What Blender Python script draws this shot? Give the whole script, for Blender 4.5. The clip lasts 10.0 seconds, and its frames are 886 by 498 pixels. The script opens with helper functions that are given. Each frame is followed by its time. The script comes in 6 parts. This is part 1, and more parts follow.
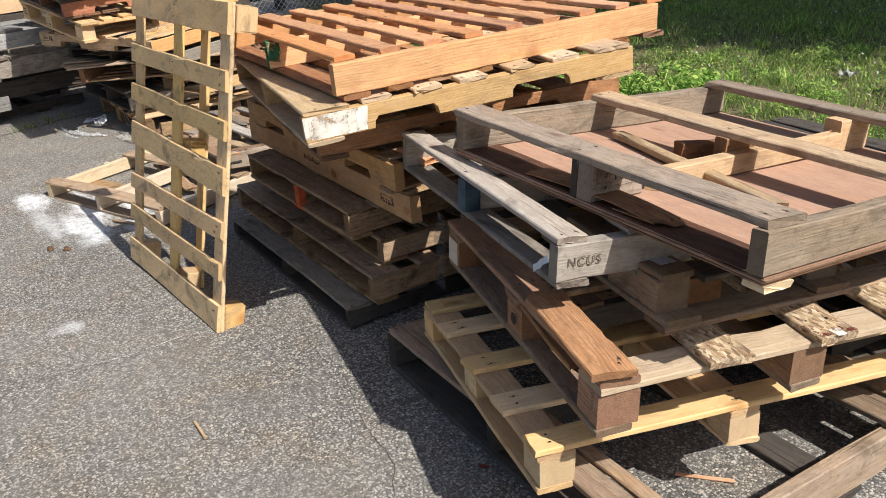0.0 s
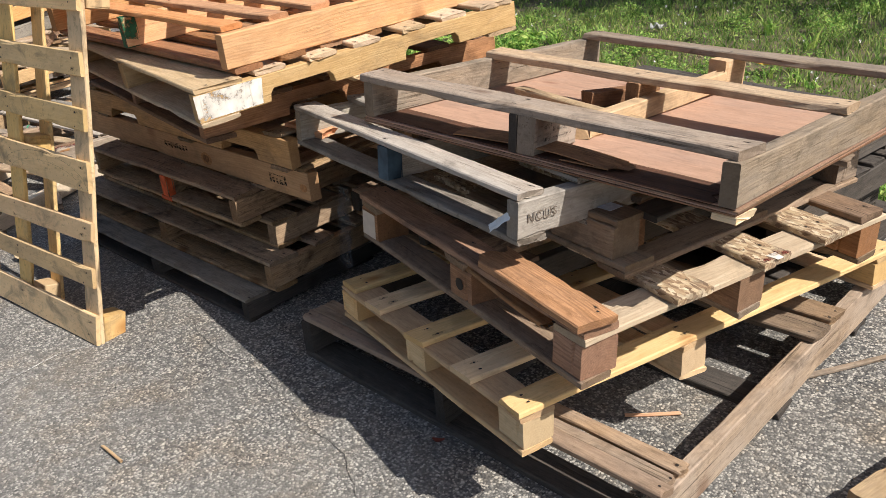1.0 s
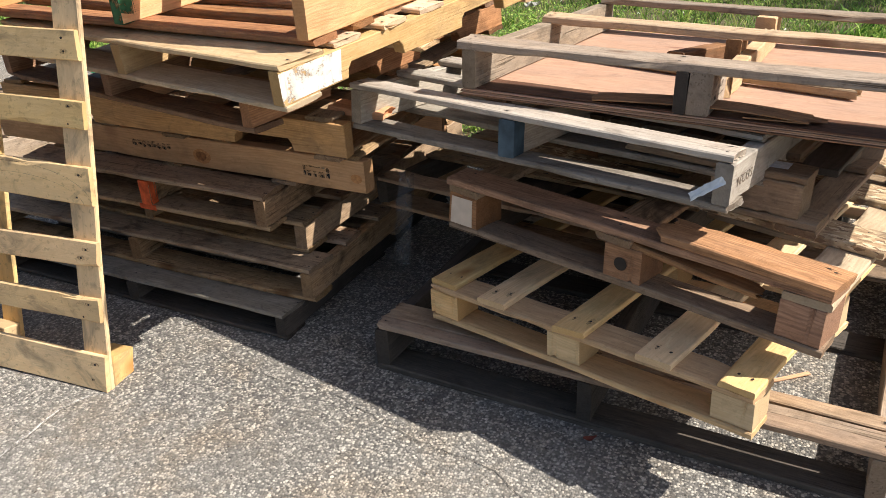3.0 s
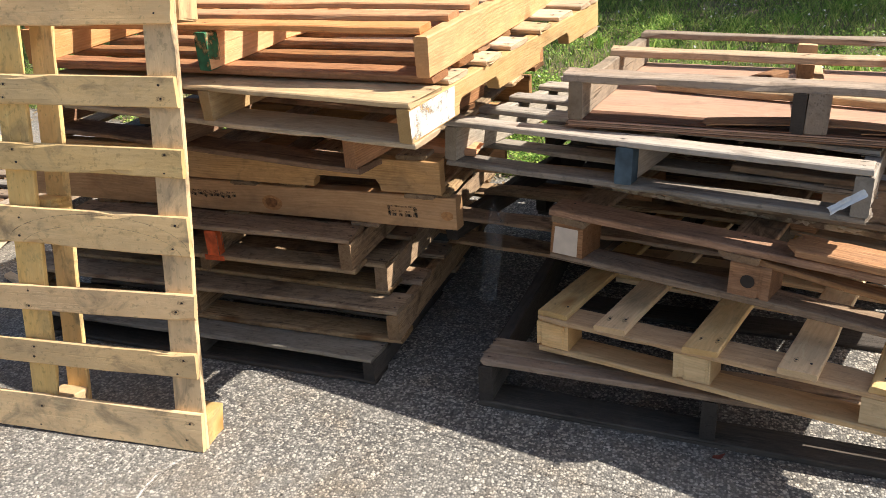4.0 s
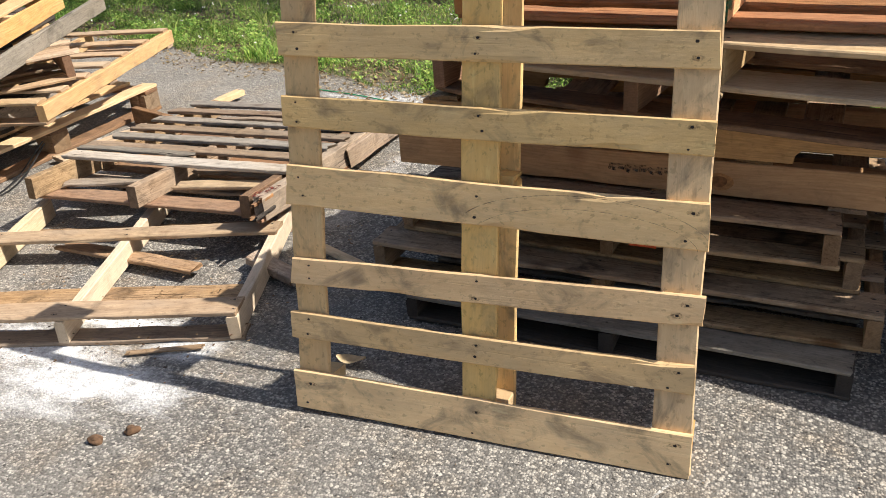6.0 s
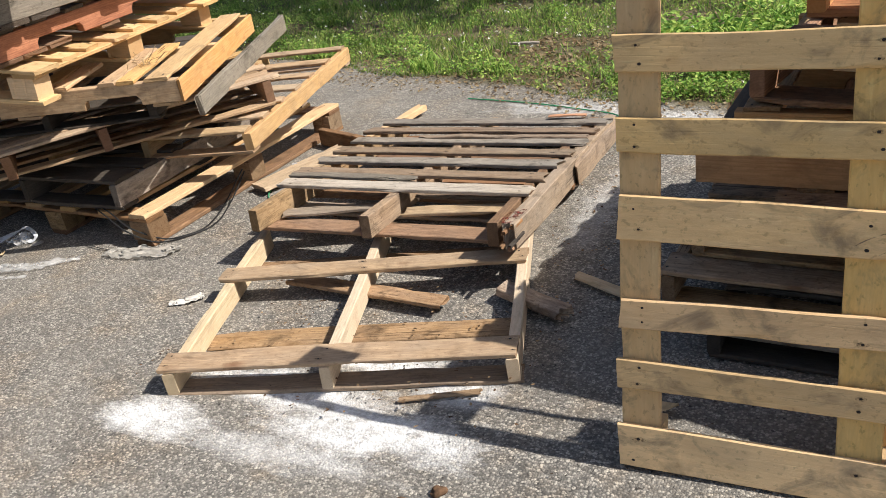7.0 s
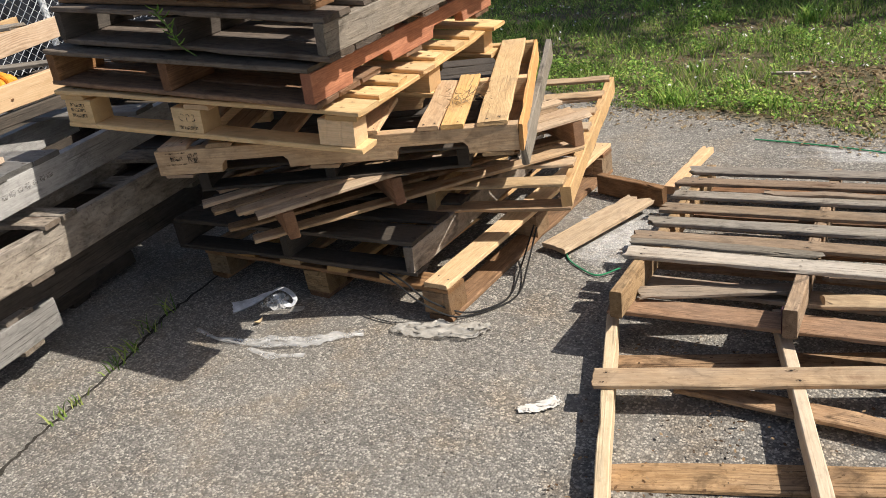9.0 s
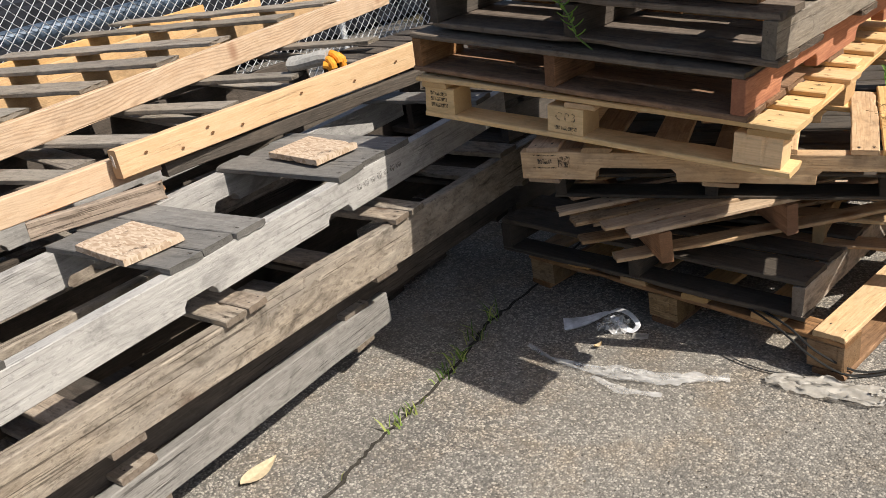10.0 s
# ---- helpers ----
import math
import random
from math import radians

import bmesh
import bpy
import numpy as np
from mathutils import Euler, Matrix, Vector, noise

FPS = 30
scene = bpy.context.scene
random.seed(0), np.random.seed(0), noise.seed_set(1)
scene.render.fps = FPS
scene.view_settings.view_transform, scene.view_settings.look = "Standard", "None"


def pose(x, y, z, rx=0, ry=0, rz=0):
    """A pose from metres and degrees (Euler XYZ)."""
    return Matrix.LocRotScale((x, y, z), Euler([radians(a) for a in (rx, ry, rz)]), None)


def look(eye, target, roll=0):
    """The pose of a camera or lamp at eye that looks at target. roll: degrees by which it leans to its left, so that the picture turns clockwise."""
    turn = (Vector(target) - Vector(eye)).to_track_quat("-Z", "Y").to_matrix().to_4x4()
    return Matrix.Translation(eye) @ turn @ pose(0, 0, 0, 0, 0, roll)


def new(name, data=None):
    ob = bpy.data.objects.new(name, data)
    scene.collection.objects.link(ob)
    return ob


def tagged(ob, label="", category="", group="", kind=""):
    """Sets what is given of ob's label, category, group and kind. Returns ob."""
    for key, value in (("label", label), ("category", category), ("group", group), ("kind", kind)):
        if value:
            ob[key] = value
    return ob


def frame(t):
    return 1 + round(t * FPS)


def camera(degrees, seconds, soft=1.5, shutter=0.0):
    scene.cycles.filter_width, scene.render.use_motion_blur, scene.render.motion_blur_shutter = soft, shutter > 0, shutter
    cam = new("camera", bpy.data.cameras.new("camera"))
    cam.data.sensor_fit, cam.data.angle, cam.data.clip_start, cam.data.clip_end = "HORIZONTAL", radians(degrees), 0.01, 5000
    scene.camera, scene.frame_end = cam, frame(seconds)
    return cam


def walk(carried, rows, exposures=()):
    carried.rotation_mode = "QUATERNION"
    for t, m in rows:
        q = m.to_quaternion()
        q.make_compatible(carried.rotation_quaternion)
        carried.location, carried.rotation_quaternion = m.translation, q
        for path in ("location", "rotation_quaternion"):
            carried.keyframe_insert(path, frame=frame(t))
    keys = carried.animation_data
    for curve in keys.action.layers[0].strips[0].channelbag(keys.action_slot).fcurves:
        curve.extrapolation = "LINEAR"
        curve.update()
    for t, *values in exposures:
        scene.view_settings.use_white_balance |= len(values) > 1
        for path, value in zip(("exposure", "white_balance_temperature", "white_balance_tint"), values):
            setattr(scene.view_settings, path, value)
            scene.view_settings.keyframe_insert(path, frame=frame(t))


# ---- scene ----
cam = camera(55.6, 10.0, soft=0.8)
PATH = [
    (0, (2.866, -0.940, 1.521), (1.370, 0.126, 0.728), -4.7),
    (0.5, (2.728, -1.121, 1.523), (1.449, 0.162, 0.677), -4.4),
    (1, (2.566, -1.134, 1.486), (1.405, 0.239, 0.61), -5.2),
    (1.5, (2.374, -1.151, 1.464), (1.299, 0.282, 0.575), -4.7),
    (2, (2.142, -1.323, 1.45), (1.2, 0.178, 0.523), -3.3),
    (2.2, (2.045, -1.387, 1.424), (1.134, 0.132, 0.495), -3.2),
    (3.3, (1.525, -1.404, 1.416), (0.918, 0.272, 0.509), -2.6),
    (3.5, (1.419, -1.499, 1.422), (0.868, 0.209, 0.539), -2.2),
    (4, (1.191, -1.57, 1.415), (0.662, 0.167, 0.577), -3.8),
    (4.5, (0.948, -1.545, 1.416), (0.362, 0.143, 0.517), -4.5),
    (5, (0.623, -1.607, 1.382), (0.075, 0.059, 0.42), -2.3),
    (5.2, (0.51, -1.617, 1.398), (-0.015, 0.055, 0.433), -2.0),
    (6.3, (-0.126, -1.518, 1.394), (-0.86, 0.11, 0.495), -5.7),
    (6.5, (-0.259, -1.529, 1.399), (-1.025, 0.086, 0.502), -6.4),
    (7, (-0.562, -1.514, 1.424), (-1.429, 0.053, 0.533), -9.5),
    (7.5, (-0.899, -1.446, 1.456), (-1.857, 0.079, 0.587), -11.1),
    (8, (-1.247, -1.448, 1.448), (-2.128, 0.111, 0.557), -10.6),
    (8.5, (-1.525, -1.411, 1.437), (-2.354, 0.18, 0.553), -10.2),
    (9, (-1.83, -1.347, 1.489), (-2.822, 0.172, 0.649), -9.6),
    (9.5, (-2.155, -1.36, 1.512), (-3.323, 0.037, 0.685), -8.2),
    (10, (-2.479, -1.384, 1.538), (-3.836, -0.153, 0.736), -9.5),
]
walk(cam, [(t, look(eye, target, roll)) for t, eye, target, roll in PATH],
     exposures=[(0, 0.23, 6200, 10), (1, 0.25, 6200, 10), (2, 0.43, 6250, 10), (3.5, 0.71, 6560, 10), (4.5, 0.80, 6600, 10), (5, 0.69, 6550, 10), (5.5, 0.61, 6500, 10), (6.5, 0.34, 6420, 10), (8, 0.19, 6420, 10), (10, 0.25, 6600, 10)])

# ---- light ----
SUN_WAY = Vector((0.886, 0.185, 1.0)).normalized()
world = bpy.data.worlds.new("sky")
scene.world = world
world.use_nodes = True
wn = world.node_tree.nodes
sky = wn.new("ShaderNodeTexSky")
sky.sky_type, sky.sun_disc = "NISHITA", False
sky.dust_density, sky.ozone_density = 2.4, 0.9
sky.sun_elevation = math.asin(SUN_WAY.z)
sky.sun_rotation = math.atan2(SUN_WAY.x, SUN_WAY.y)
world.node_tree.links.new(sky.outputs["Color"], wn["Background"].inputs["Color"])
wn["Background"].inputs["Strength"].default_value = 0.088
sun = new("sun", bpy.data.lights.new("sun", "SUN"))
sun.data.energy, sun.data.angle, sun.data.color = 5.2, radians(0.53), (1.0, 0.935, 0.84)
sun.matrix_world = look(SUN_WAY * 20, (0, 0, 0))


# ---- materials ----
def node(nt, kind, **sets):
    n = nt.nodes.new(kind)
    for k, v in sets.items():
        n.inputs[k.replace("_", " ")].default_value = v
    return n


def ramp(nt, a, b, ca, cb):
    r = nt.nodes.new("ShaderNodeValToRGB")
    r.color_ramp.elements[0].position, r.color_ramp.elements[1].position = a, b
    r.color_ramp.elements[0].color, r.color_ramp.elements[1].color = (*ca, 1), (*cb, 1)
    return r


def mix(nt, fac, a, b, mode="MIX"):
    m = nt.nodes.new("ShaderNodeMix")
    m.data_type, m.blend_type = "RGBA", mode
    for sock, v in ((m.inputs[0], fac), (m.inputs[6], a), (m.inputs[7], b)):
        if hasattr(v, "is_linked"):
            nt.links.new(v, sock)
        elif isinstance(v, tuple):
            sock.default_value = (*v, 1)
        else:
            sock.default_value = v
    return m.outputs[2]


def math_node(nt, op, a, b=0.0):
    m = nt.nodes.new("ShaderNodeMath")
    m.operation = op
    for sock, v in ((m.inputs[0], a), (m.inputs[1], b)):
        if hasattr(v, "is_linked"):
            nt.links.new(v, sock)
        else:
            sock.default_value = v
    return m.outputs[0]


def blank(name):
    mat = bpy.data.materials.new(name)
    mat.use_nodes = True
    return mat, mat.node_tree, mat.node_tree.nodes["Principled BSDF"]


def wood(name, light, dark, stain=0.35, grey=0.0, crack=0.3, bump=0.25, rough=0.78, smudge=0.35, check=36.0, ring=0.35, mottled=0.6, pitch=0.0065):
    """Sawn timber with the grain along the piece's own x axis: growth rings round a pith beside the board, end grain on its short faces."""
    mat, nt, bsdf = blank(name)
    L = nt.links.new
    tc, info = nt.nodes.new("ShaderNodeTexCoord"), nt.nodes.new("ShaderNodeObjectInfo")
    chance = info.outputs["Random"]
    shift = nt.nodes.new("ShaderNodeVectorMath")
    shift.operation = "MULTIPLY_ADD"
    L(chance, shift.inputs[0])
    shift.inputs[1].default_value = (37.0, 11.0, 23.0)
    L(tc.outputs["Object"], shift.inputs[2])

    def op(kind, a, b=0.0):
        return math_node(nt, kind, a, b)

    def streak(sx, sy, scale, detail, rough_, distort=0.0):
        mp = nt.nodes.new("ShaderNodeMapping")
        mp.inputs["Scale"].default_value = (sx, sy, sy)
        L(shift.outputs[0], mp.inputs["Vector"])
        n = node(nt, "ShaderNodeTexNoise", Scale=scale, Detail=detail, Roughness=rough_, Distortion=distort)
        L(mp.outputs[0], n.inputs["Vector"])
        return n.outputs["Fac"]

    def between(fac, lo, hi):
        r = ramp(nt, lo, hi, (0, 0, 0), (1, 1, 1))
        L(fac, r.inputs[0])
        return r.outputs["Color"]

    fine = streak(1.0, 24.0, 8.0, 4.0, 0.62)
    mottle = streak(1.0, 3.4, 13.0, 9.0, 0.74)
    grain = op("ADD", op("MULTIPLY", fine, 1.0 - mottled), op("MULTIPLY", mottle, mottled))
    col = ramp(nt, 0.36, 0.66, dark, light)
    L(grain, col.inputs[0])
    col = col.outputs["Color"]
    # growth rings
    at = nt.nodes.new("ShaderNodeSeparateXYZ")
    L(tc.outputs["Object"], at.inputs[0])
    dy = op("SUBTRACT", at.outputs["Y"], op("MULTIPLY", op("SUBTRACT", op("FRACT", op("MULTIPLY", chance, 7.31)), 0.5), 0.10))
    dz = op("ADD", at.outputs["Z"], op("MULTIPLY_ADD", op("FRACT", op("MULTIPLY", chance, 3.77)), 0.07))
    dz.node.inputs[1].links[0].from_node.inputs[2].default_value = 0.018
    rad = op("SQRT", op("ADD", op("MULTIPLY", dy, dy), op("MULTIPLY", dz, dz)))
    rad = op("ADD", rad, op("MULTIPLY", streak(1.0, 2.0, 1.7, 1.0, 0.4), 0.075))
    rad = op("ADD", rad, op("MULTIPLY", streak(1.0, 4.0, 7.0, 3.0, 0.55), 0.016))
    late = op("POWER", op("MULTIPLY_ADD", op("SINE", op("MULTIPLY", rad, 6.283 / pitch)), 0.5), 2.2)
    late.node.inputs[0].links[0].from_node.inputs[2].default_value = 0.5
    shown = op("MULTIPLY_ADD", between(streak(1.0, 3.0, 3.2, 4.0, 0.6, 0.5), 0.35, 0.65), 0.8 * ring)
    shown.node.inputs[2].default_value = 0.2 * ring
    col = mix(nt, op("MULTIPLY", late, shown), col, tuple(0.62 * c for c in dark))
    # blotches and grey weathering
    blot = between(streak(1.0, 2.2, 4.5, 6.0, 0.62, 0.4), 0.42, 0.72)
    worn = tuple(0.58 * (0.55 * c + 0.45 * sum(light) / 3) for c in light)
    col = mix(nt, op("MULTIPLY", blot, stain), col, worn)
    if grey:
        patch = between(streak(1.0, 4.0, 2.0, 5.0, 0.6, 0.3), 0.3, 0.65)
        ash = tuple(0.25 * c + 0.75 * sum(light) / 3 * k for c, k in zip(light, (1.03, 1.0, 0.95)))
        col = mix(nt, op("MULTIPLY", patch, grey), col, ash)
    # mould and handling smudges
    grimy = tuple(0.30 * c + 0.10 * sum(dark) / 3 for c in dark)
    col = mix(nt, op("MULTIPLY", between(streak(1.0, 1.6, 6.0, 6.0, 0.62, 1.0), 0.54, 0.70), smudge), col, grimy)
    col = mix(nt, op("MULTIPLY", between(streak(1.0, 1.5, 19.0, 6.0, 0.66, 0.8), 0.56, 0.66), smudge * 0.45), col, tuple(0.75 * c for c in dark))
    # drying checks along the grain
    chk = between(streak(0.5, check, 4.0, 3.0, 0.6, 0.25), 0.605, 0.635)
    split = op("MULTIPLY", chk, between(streak(0.8, 2.4, 3.0, 3.0, 0.5), 0.47, 0.60))
    col = mix(nt, op("MULTIPLY", split, crack), col, tuple(c * 0.25 for c in dark))
    # specks of dirt, and paler scuffs where forks and other boards rubbed
    col = mix(nt, op("MULTIPLY", between(streak(1.0, 1.3, 55.0, 3.0, 0.6), 0.59, 0.66), smudge * 0.5), col, tuple(c * 0.45 for c in dark))
    col = mix(nt, op("MULTIPLY", between(streak(1.0, 5.0, 8.0, 8.0, 0.72, 0.6), 0.60, 0.66), 0.3), col, tuple(min(0.85, 1.2 * c + 0.03) for c in light))
    # knots
    mp = nt.nodes.new("ShaderNodeMapping")
    mp.inputs["Scale"].default_value = (3.2, 7.0, 2.0)
    L(shift.outputs[0], mp.inputs["Vector"])
    vor = node(nt, "ShaderNodeTexVoronoi", Scale=1.0)
    L(mp.outputs[0], vor.inputs["Vector"])
    knot = ramp(nt, 0.05, 0.15, (1, 1, 1), (0, 0, 0))
    L(vor.outputs["Distance"], knot.inputs[0])
    col = mix(nt, op("MULTIPLY", knot.outputs["Color"], 0.7), col, (dark[0] * 0.55, dark[1] * 0.40, dark[2] * 0.34))
    # end grain drinks dirt and is darker
    face = nt.nodes.new("ShaderNodeSeparateXYZ")
    L(tc.outputs["Normal"], face.inputs[0])
    end = between(op("ABSOLUTE", face.outputs["X"]), 0.6, 0.85)
    col = mix(nt, op("MULTIPLY", end, 0.55), col, tuple(0.72 * c for c in dark))
    # each piece has its own tone
    hsv = nt.nodes.new("ShaderNodeHueSaturation")
    L(col, hsv.inputs["Color"])
    L(op("ADD", op("MULTIPLY", chance, 0.34), 0.82), hsv.inputs["Value"])
    L(op("ADD", op("MULTIPLY", op("FRACT", op("MULTIPLY", chance, 17.3)), 0.26), 0.88), hsv.inputs["Saturation"])
    L(op("ADD", op("MULTIPLY", op("FRACT", op("MULTIPLY", chance, 29.7)), 0.010), 0.492), hsv.inputs["Hue"])
    L(hsv.outputs["Color"], bsdf.inputs["Base Color"])
    bsdf.inputs["Roughness"].default_value = rough
    bsdf.inputs["Specular IOR Level"].default_value = 0.25
    bp = node(nt, "ShaderNodeBump", Strength=bump * 1.9, Distance=0.005)
    L(op("SUBTRACT", op("SUBTRACT", grain, op("MULTIPLY", late, 0.12 * ring)), op("MULTIPLY", split, 0.8)), bp.inputs["Height"])
    L(bp.outputs[0], bsdf.inputs["Normal"])
    return mat


def plain(name, colour, rough=0.7, metal=0.0, vary=0.25, scale=30.0, bump=0.1, spec=0.3):
    mat, nt, bsdf = blank(name)
    tc = nt.nodes.new("ShaderNodeTexCoord")
    n = node(nt, "ShaderNodeTexNoise", Scale=scale, Detail=5.0)
    nt.links.new(tc.outputs["Object"], n.inputs["Vector"])
    r = ramp(nt, 0.3, 0.7, tuple(c * (1 - vary) for c in colour), tuple(min(1, c * (1 + vary)) for c in colour))
    nt.links.new(n.outputs["Fac"], r.inputs[0])
    nt.links.new(r.outputs["Color"], bsdf.inputs["Base Color"])
    bp = node(nt, "ShaderNodeBump", Strength=bump, Distance=0.003)
    nt.links.new(n.outputs["Fac"], bp.inputs["Height"])
    nt.links.new(bp.outputs[0], bsdf.inputs["Normal"])
    bsdf.inputs["Roughness"].default_value, bsdf.inputs["Metallic"].default_value = rough, metal
    bsdf.inputs["Specular IOR Level"].default_value = spec
    return mat


PALE = wood("pale_pine", (0.82, 0.60, 0.325), (0.66, 0.445, 0.215), stain=0.15, crack=0.2, smudge=0.4, ring=0.25)
STAND = wood("stained_pine", (0.80, 0.565, 0.27), (0.69, 0.46, 0.205), stain=0.3, crack=0.12, bump=0.12, smudge=0.85, ring=0.10, mottled=0.75)
FRESH = wood("fresh_pine", (0.82, 0.585, 0.31), (0.65, 0.425, 0.195), stain=0.12, crack=0.1, smudge=0.3, ring=0.22)
DRIFT = wood("brown_grey_wood", (0.40, 0.285, 0.175), (0.17, 0.108, 0.062), stain=0.35, grey=0.25, crack=0.8, bump=0.4, smudge=0.5)
CRACKED = wood("cracked_wood", (0.46, 0.32, 0.205), (0.23, 0.147, 0.086), stain=0.4, grey=0.25, crack=1.0, bump=0.5, smudge=0.5, check=15.0)
CHEWED = wood("chewed_wood", (0.62, 0.475, 0.31), (0.19, 0.112, 0.06), stain=0.5, grey=0.2, mottled=0.9, crack=1.0, bump=0.7, smudge=0.9, check=17.0)
BLEACHED = wood("bleached_wood", (0.56, 0.485, 0.385), (0.28, 0.228, 0.172), stain=0.35, grey=0.4, crack=0.7, bump=0.4, smudge=0.5)
ASH = wood("ash_grey_wood", (0.44, 0.375, 0.295), (0.13, 0.10, 0.074), stain=0.5, grey=0.3, ring=0.1, mottled=0.92, crack=0.75, bump=0.5, smudge=0.8)
YELLOW = wood("yellow_pine", (0.74, 0.51, 0.265), (0.52, 0.33, 0.15), stain=0.22, crack=0.2, smudge=0.45, ring=0.3)
ORANGE = wood("orange_pine", (0.72, 0.405, 0.21), (0.52, 0.25, 0.118), stain=0.12, crack=0.2, smudge=0.4, ring=0.4)
APRICOT = wood("apricot_pine", (0.80, 0.49, 0.245), (0.60, 0.325, 0.14), stain=0.15, crack=0.2, smudge=0.3, ring=0.45, pitch=0.009)
TAN = wood("tan_pine", (0.61, 0.45, 0.275), (0.34, 0.226, 0.125), stain=0.38, grey=0.12, crack=0.35, smudge=0.55)
BROWN = wood("brown_wood", (0.41, 0.24, 0.125), (0.15, 0.08, 0.04), stain=0.32, grey=0.08, crack=0.6, smudge=0.6)
UMBER = wood("umber_wood", (0.54, 0.375, 0.215), (0.20, 0.122, 0.06), stain=0.4, grey=0.1, crack=0.7, smudge=0.9, bump=0.4)
HONEY = wood("honey_wood", (0.60, 0.36, 0.165), (0.34, 0.19, 0.08), stain=0.35, crack=0.35, smudge=0.5, ring=0.45)
BLOND = wood("blond_pine", (0.74, 0.565, 0.36), (0.53, 0.37, 0.21), stain=0.22, crack=0.2, smudge=0.4)
BIRCH = wood("birch_pale_wood", (0.79, 0.65, 0.46), (0.62, 0.475, 0.305), stain=0.2, crack=0.2, smudge=0.35, ring=0.2)
WORN = wood("worn_wood", (0.45, 0.345, 0.24), (0.205, 0.148, 0.095), stain=0.4, grey=0.35, crack=0.7, bump=0.4, smudge=0.6)
GREY = wood("grey_wood", (0.37, 0.325, 0.265), (0.15, 0.125, 0.095), stain=0.4, grey=0.3, crack=0.75, bump=0.4, smudge=0.65)
SILVER = wood("silver_wood", (0.45, 0.437, 0.415), (0.21, 0.20, 0.19), stain=0.35, grey=0.4, crack=0.4, bump=0.4, ring=0.15, smudge=0.5)
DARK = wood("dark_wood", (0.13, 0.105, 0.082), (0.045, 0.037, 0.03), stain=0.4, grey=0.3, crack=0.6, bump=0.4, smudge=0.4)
RED = wood("red_wood", (0.52, 0.21, 0.08), (0.26, 0.09, 0.034), stain=0.2, crack=0.4, smudge=0.35)
RUST = wood("rust_wood", (0.53, 0.295, 0.15), (0.24, 0.122, 0.058), stain=0.32, crack=0.5, smudge=0.5, ring=0.5)
PLY = wood("pink_plywood", (0.52, 0.31, 0.19), (0.37, 0.205, 0.12), stain=0.35, grey=0.1, crack=0.1, bump=0.1, smudge=0.35, ring=0.12, pitch=0.03)
NAIL = plain("nail_steel", (0.035, 0.028, 0.024), 0.6, 0.3)
WHITEPAINT = plain("white_paint", (0.66, 0.60, 0.52), 0.7, vary=0.35, scale=22)
REDPAINT = plain("red_paint", (0.15, 0.03, 0.022), 0.7, vary=0.4, scale=40)


def flaked(mat, scale, lo, hi):
    """Lets bare wood show through paint in ragged flakes."""
    nt = mat.node_tree
    tc = nt.nodes.new("ShaderNodeTexCoord")
    n = node(nt, "ShaderNodeTexNoise", Scale=scale, Detail=8.0, Roughness=0.7)
    nt.links.new(tc.outputs["Object"], n.inputs["Vector"])
    r = ramp(nt, lo, hi, (0, 0, 0), (1, 1, 1))
    nt.links.new(n.outputs["Fac"], r.inputs[0])
    nt.links.new(r.outputs["Color"], nt.nodes["Principled BSDF"].inputs["Alpha"])


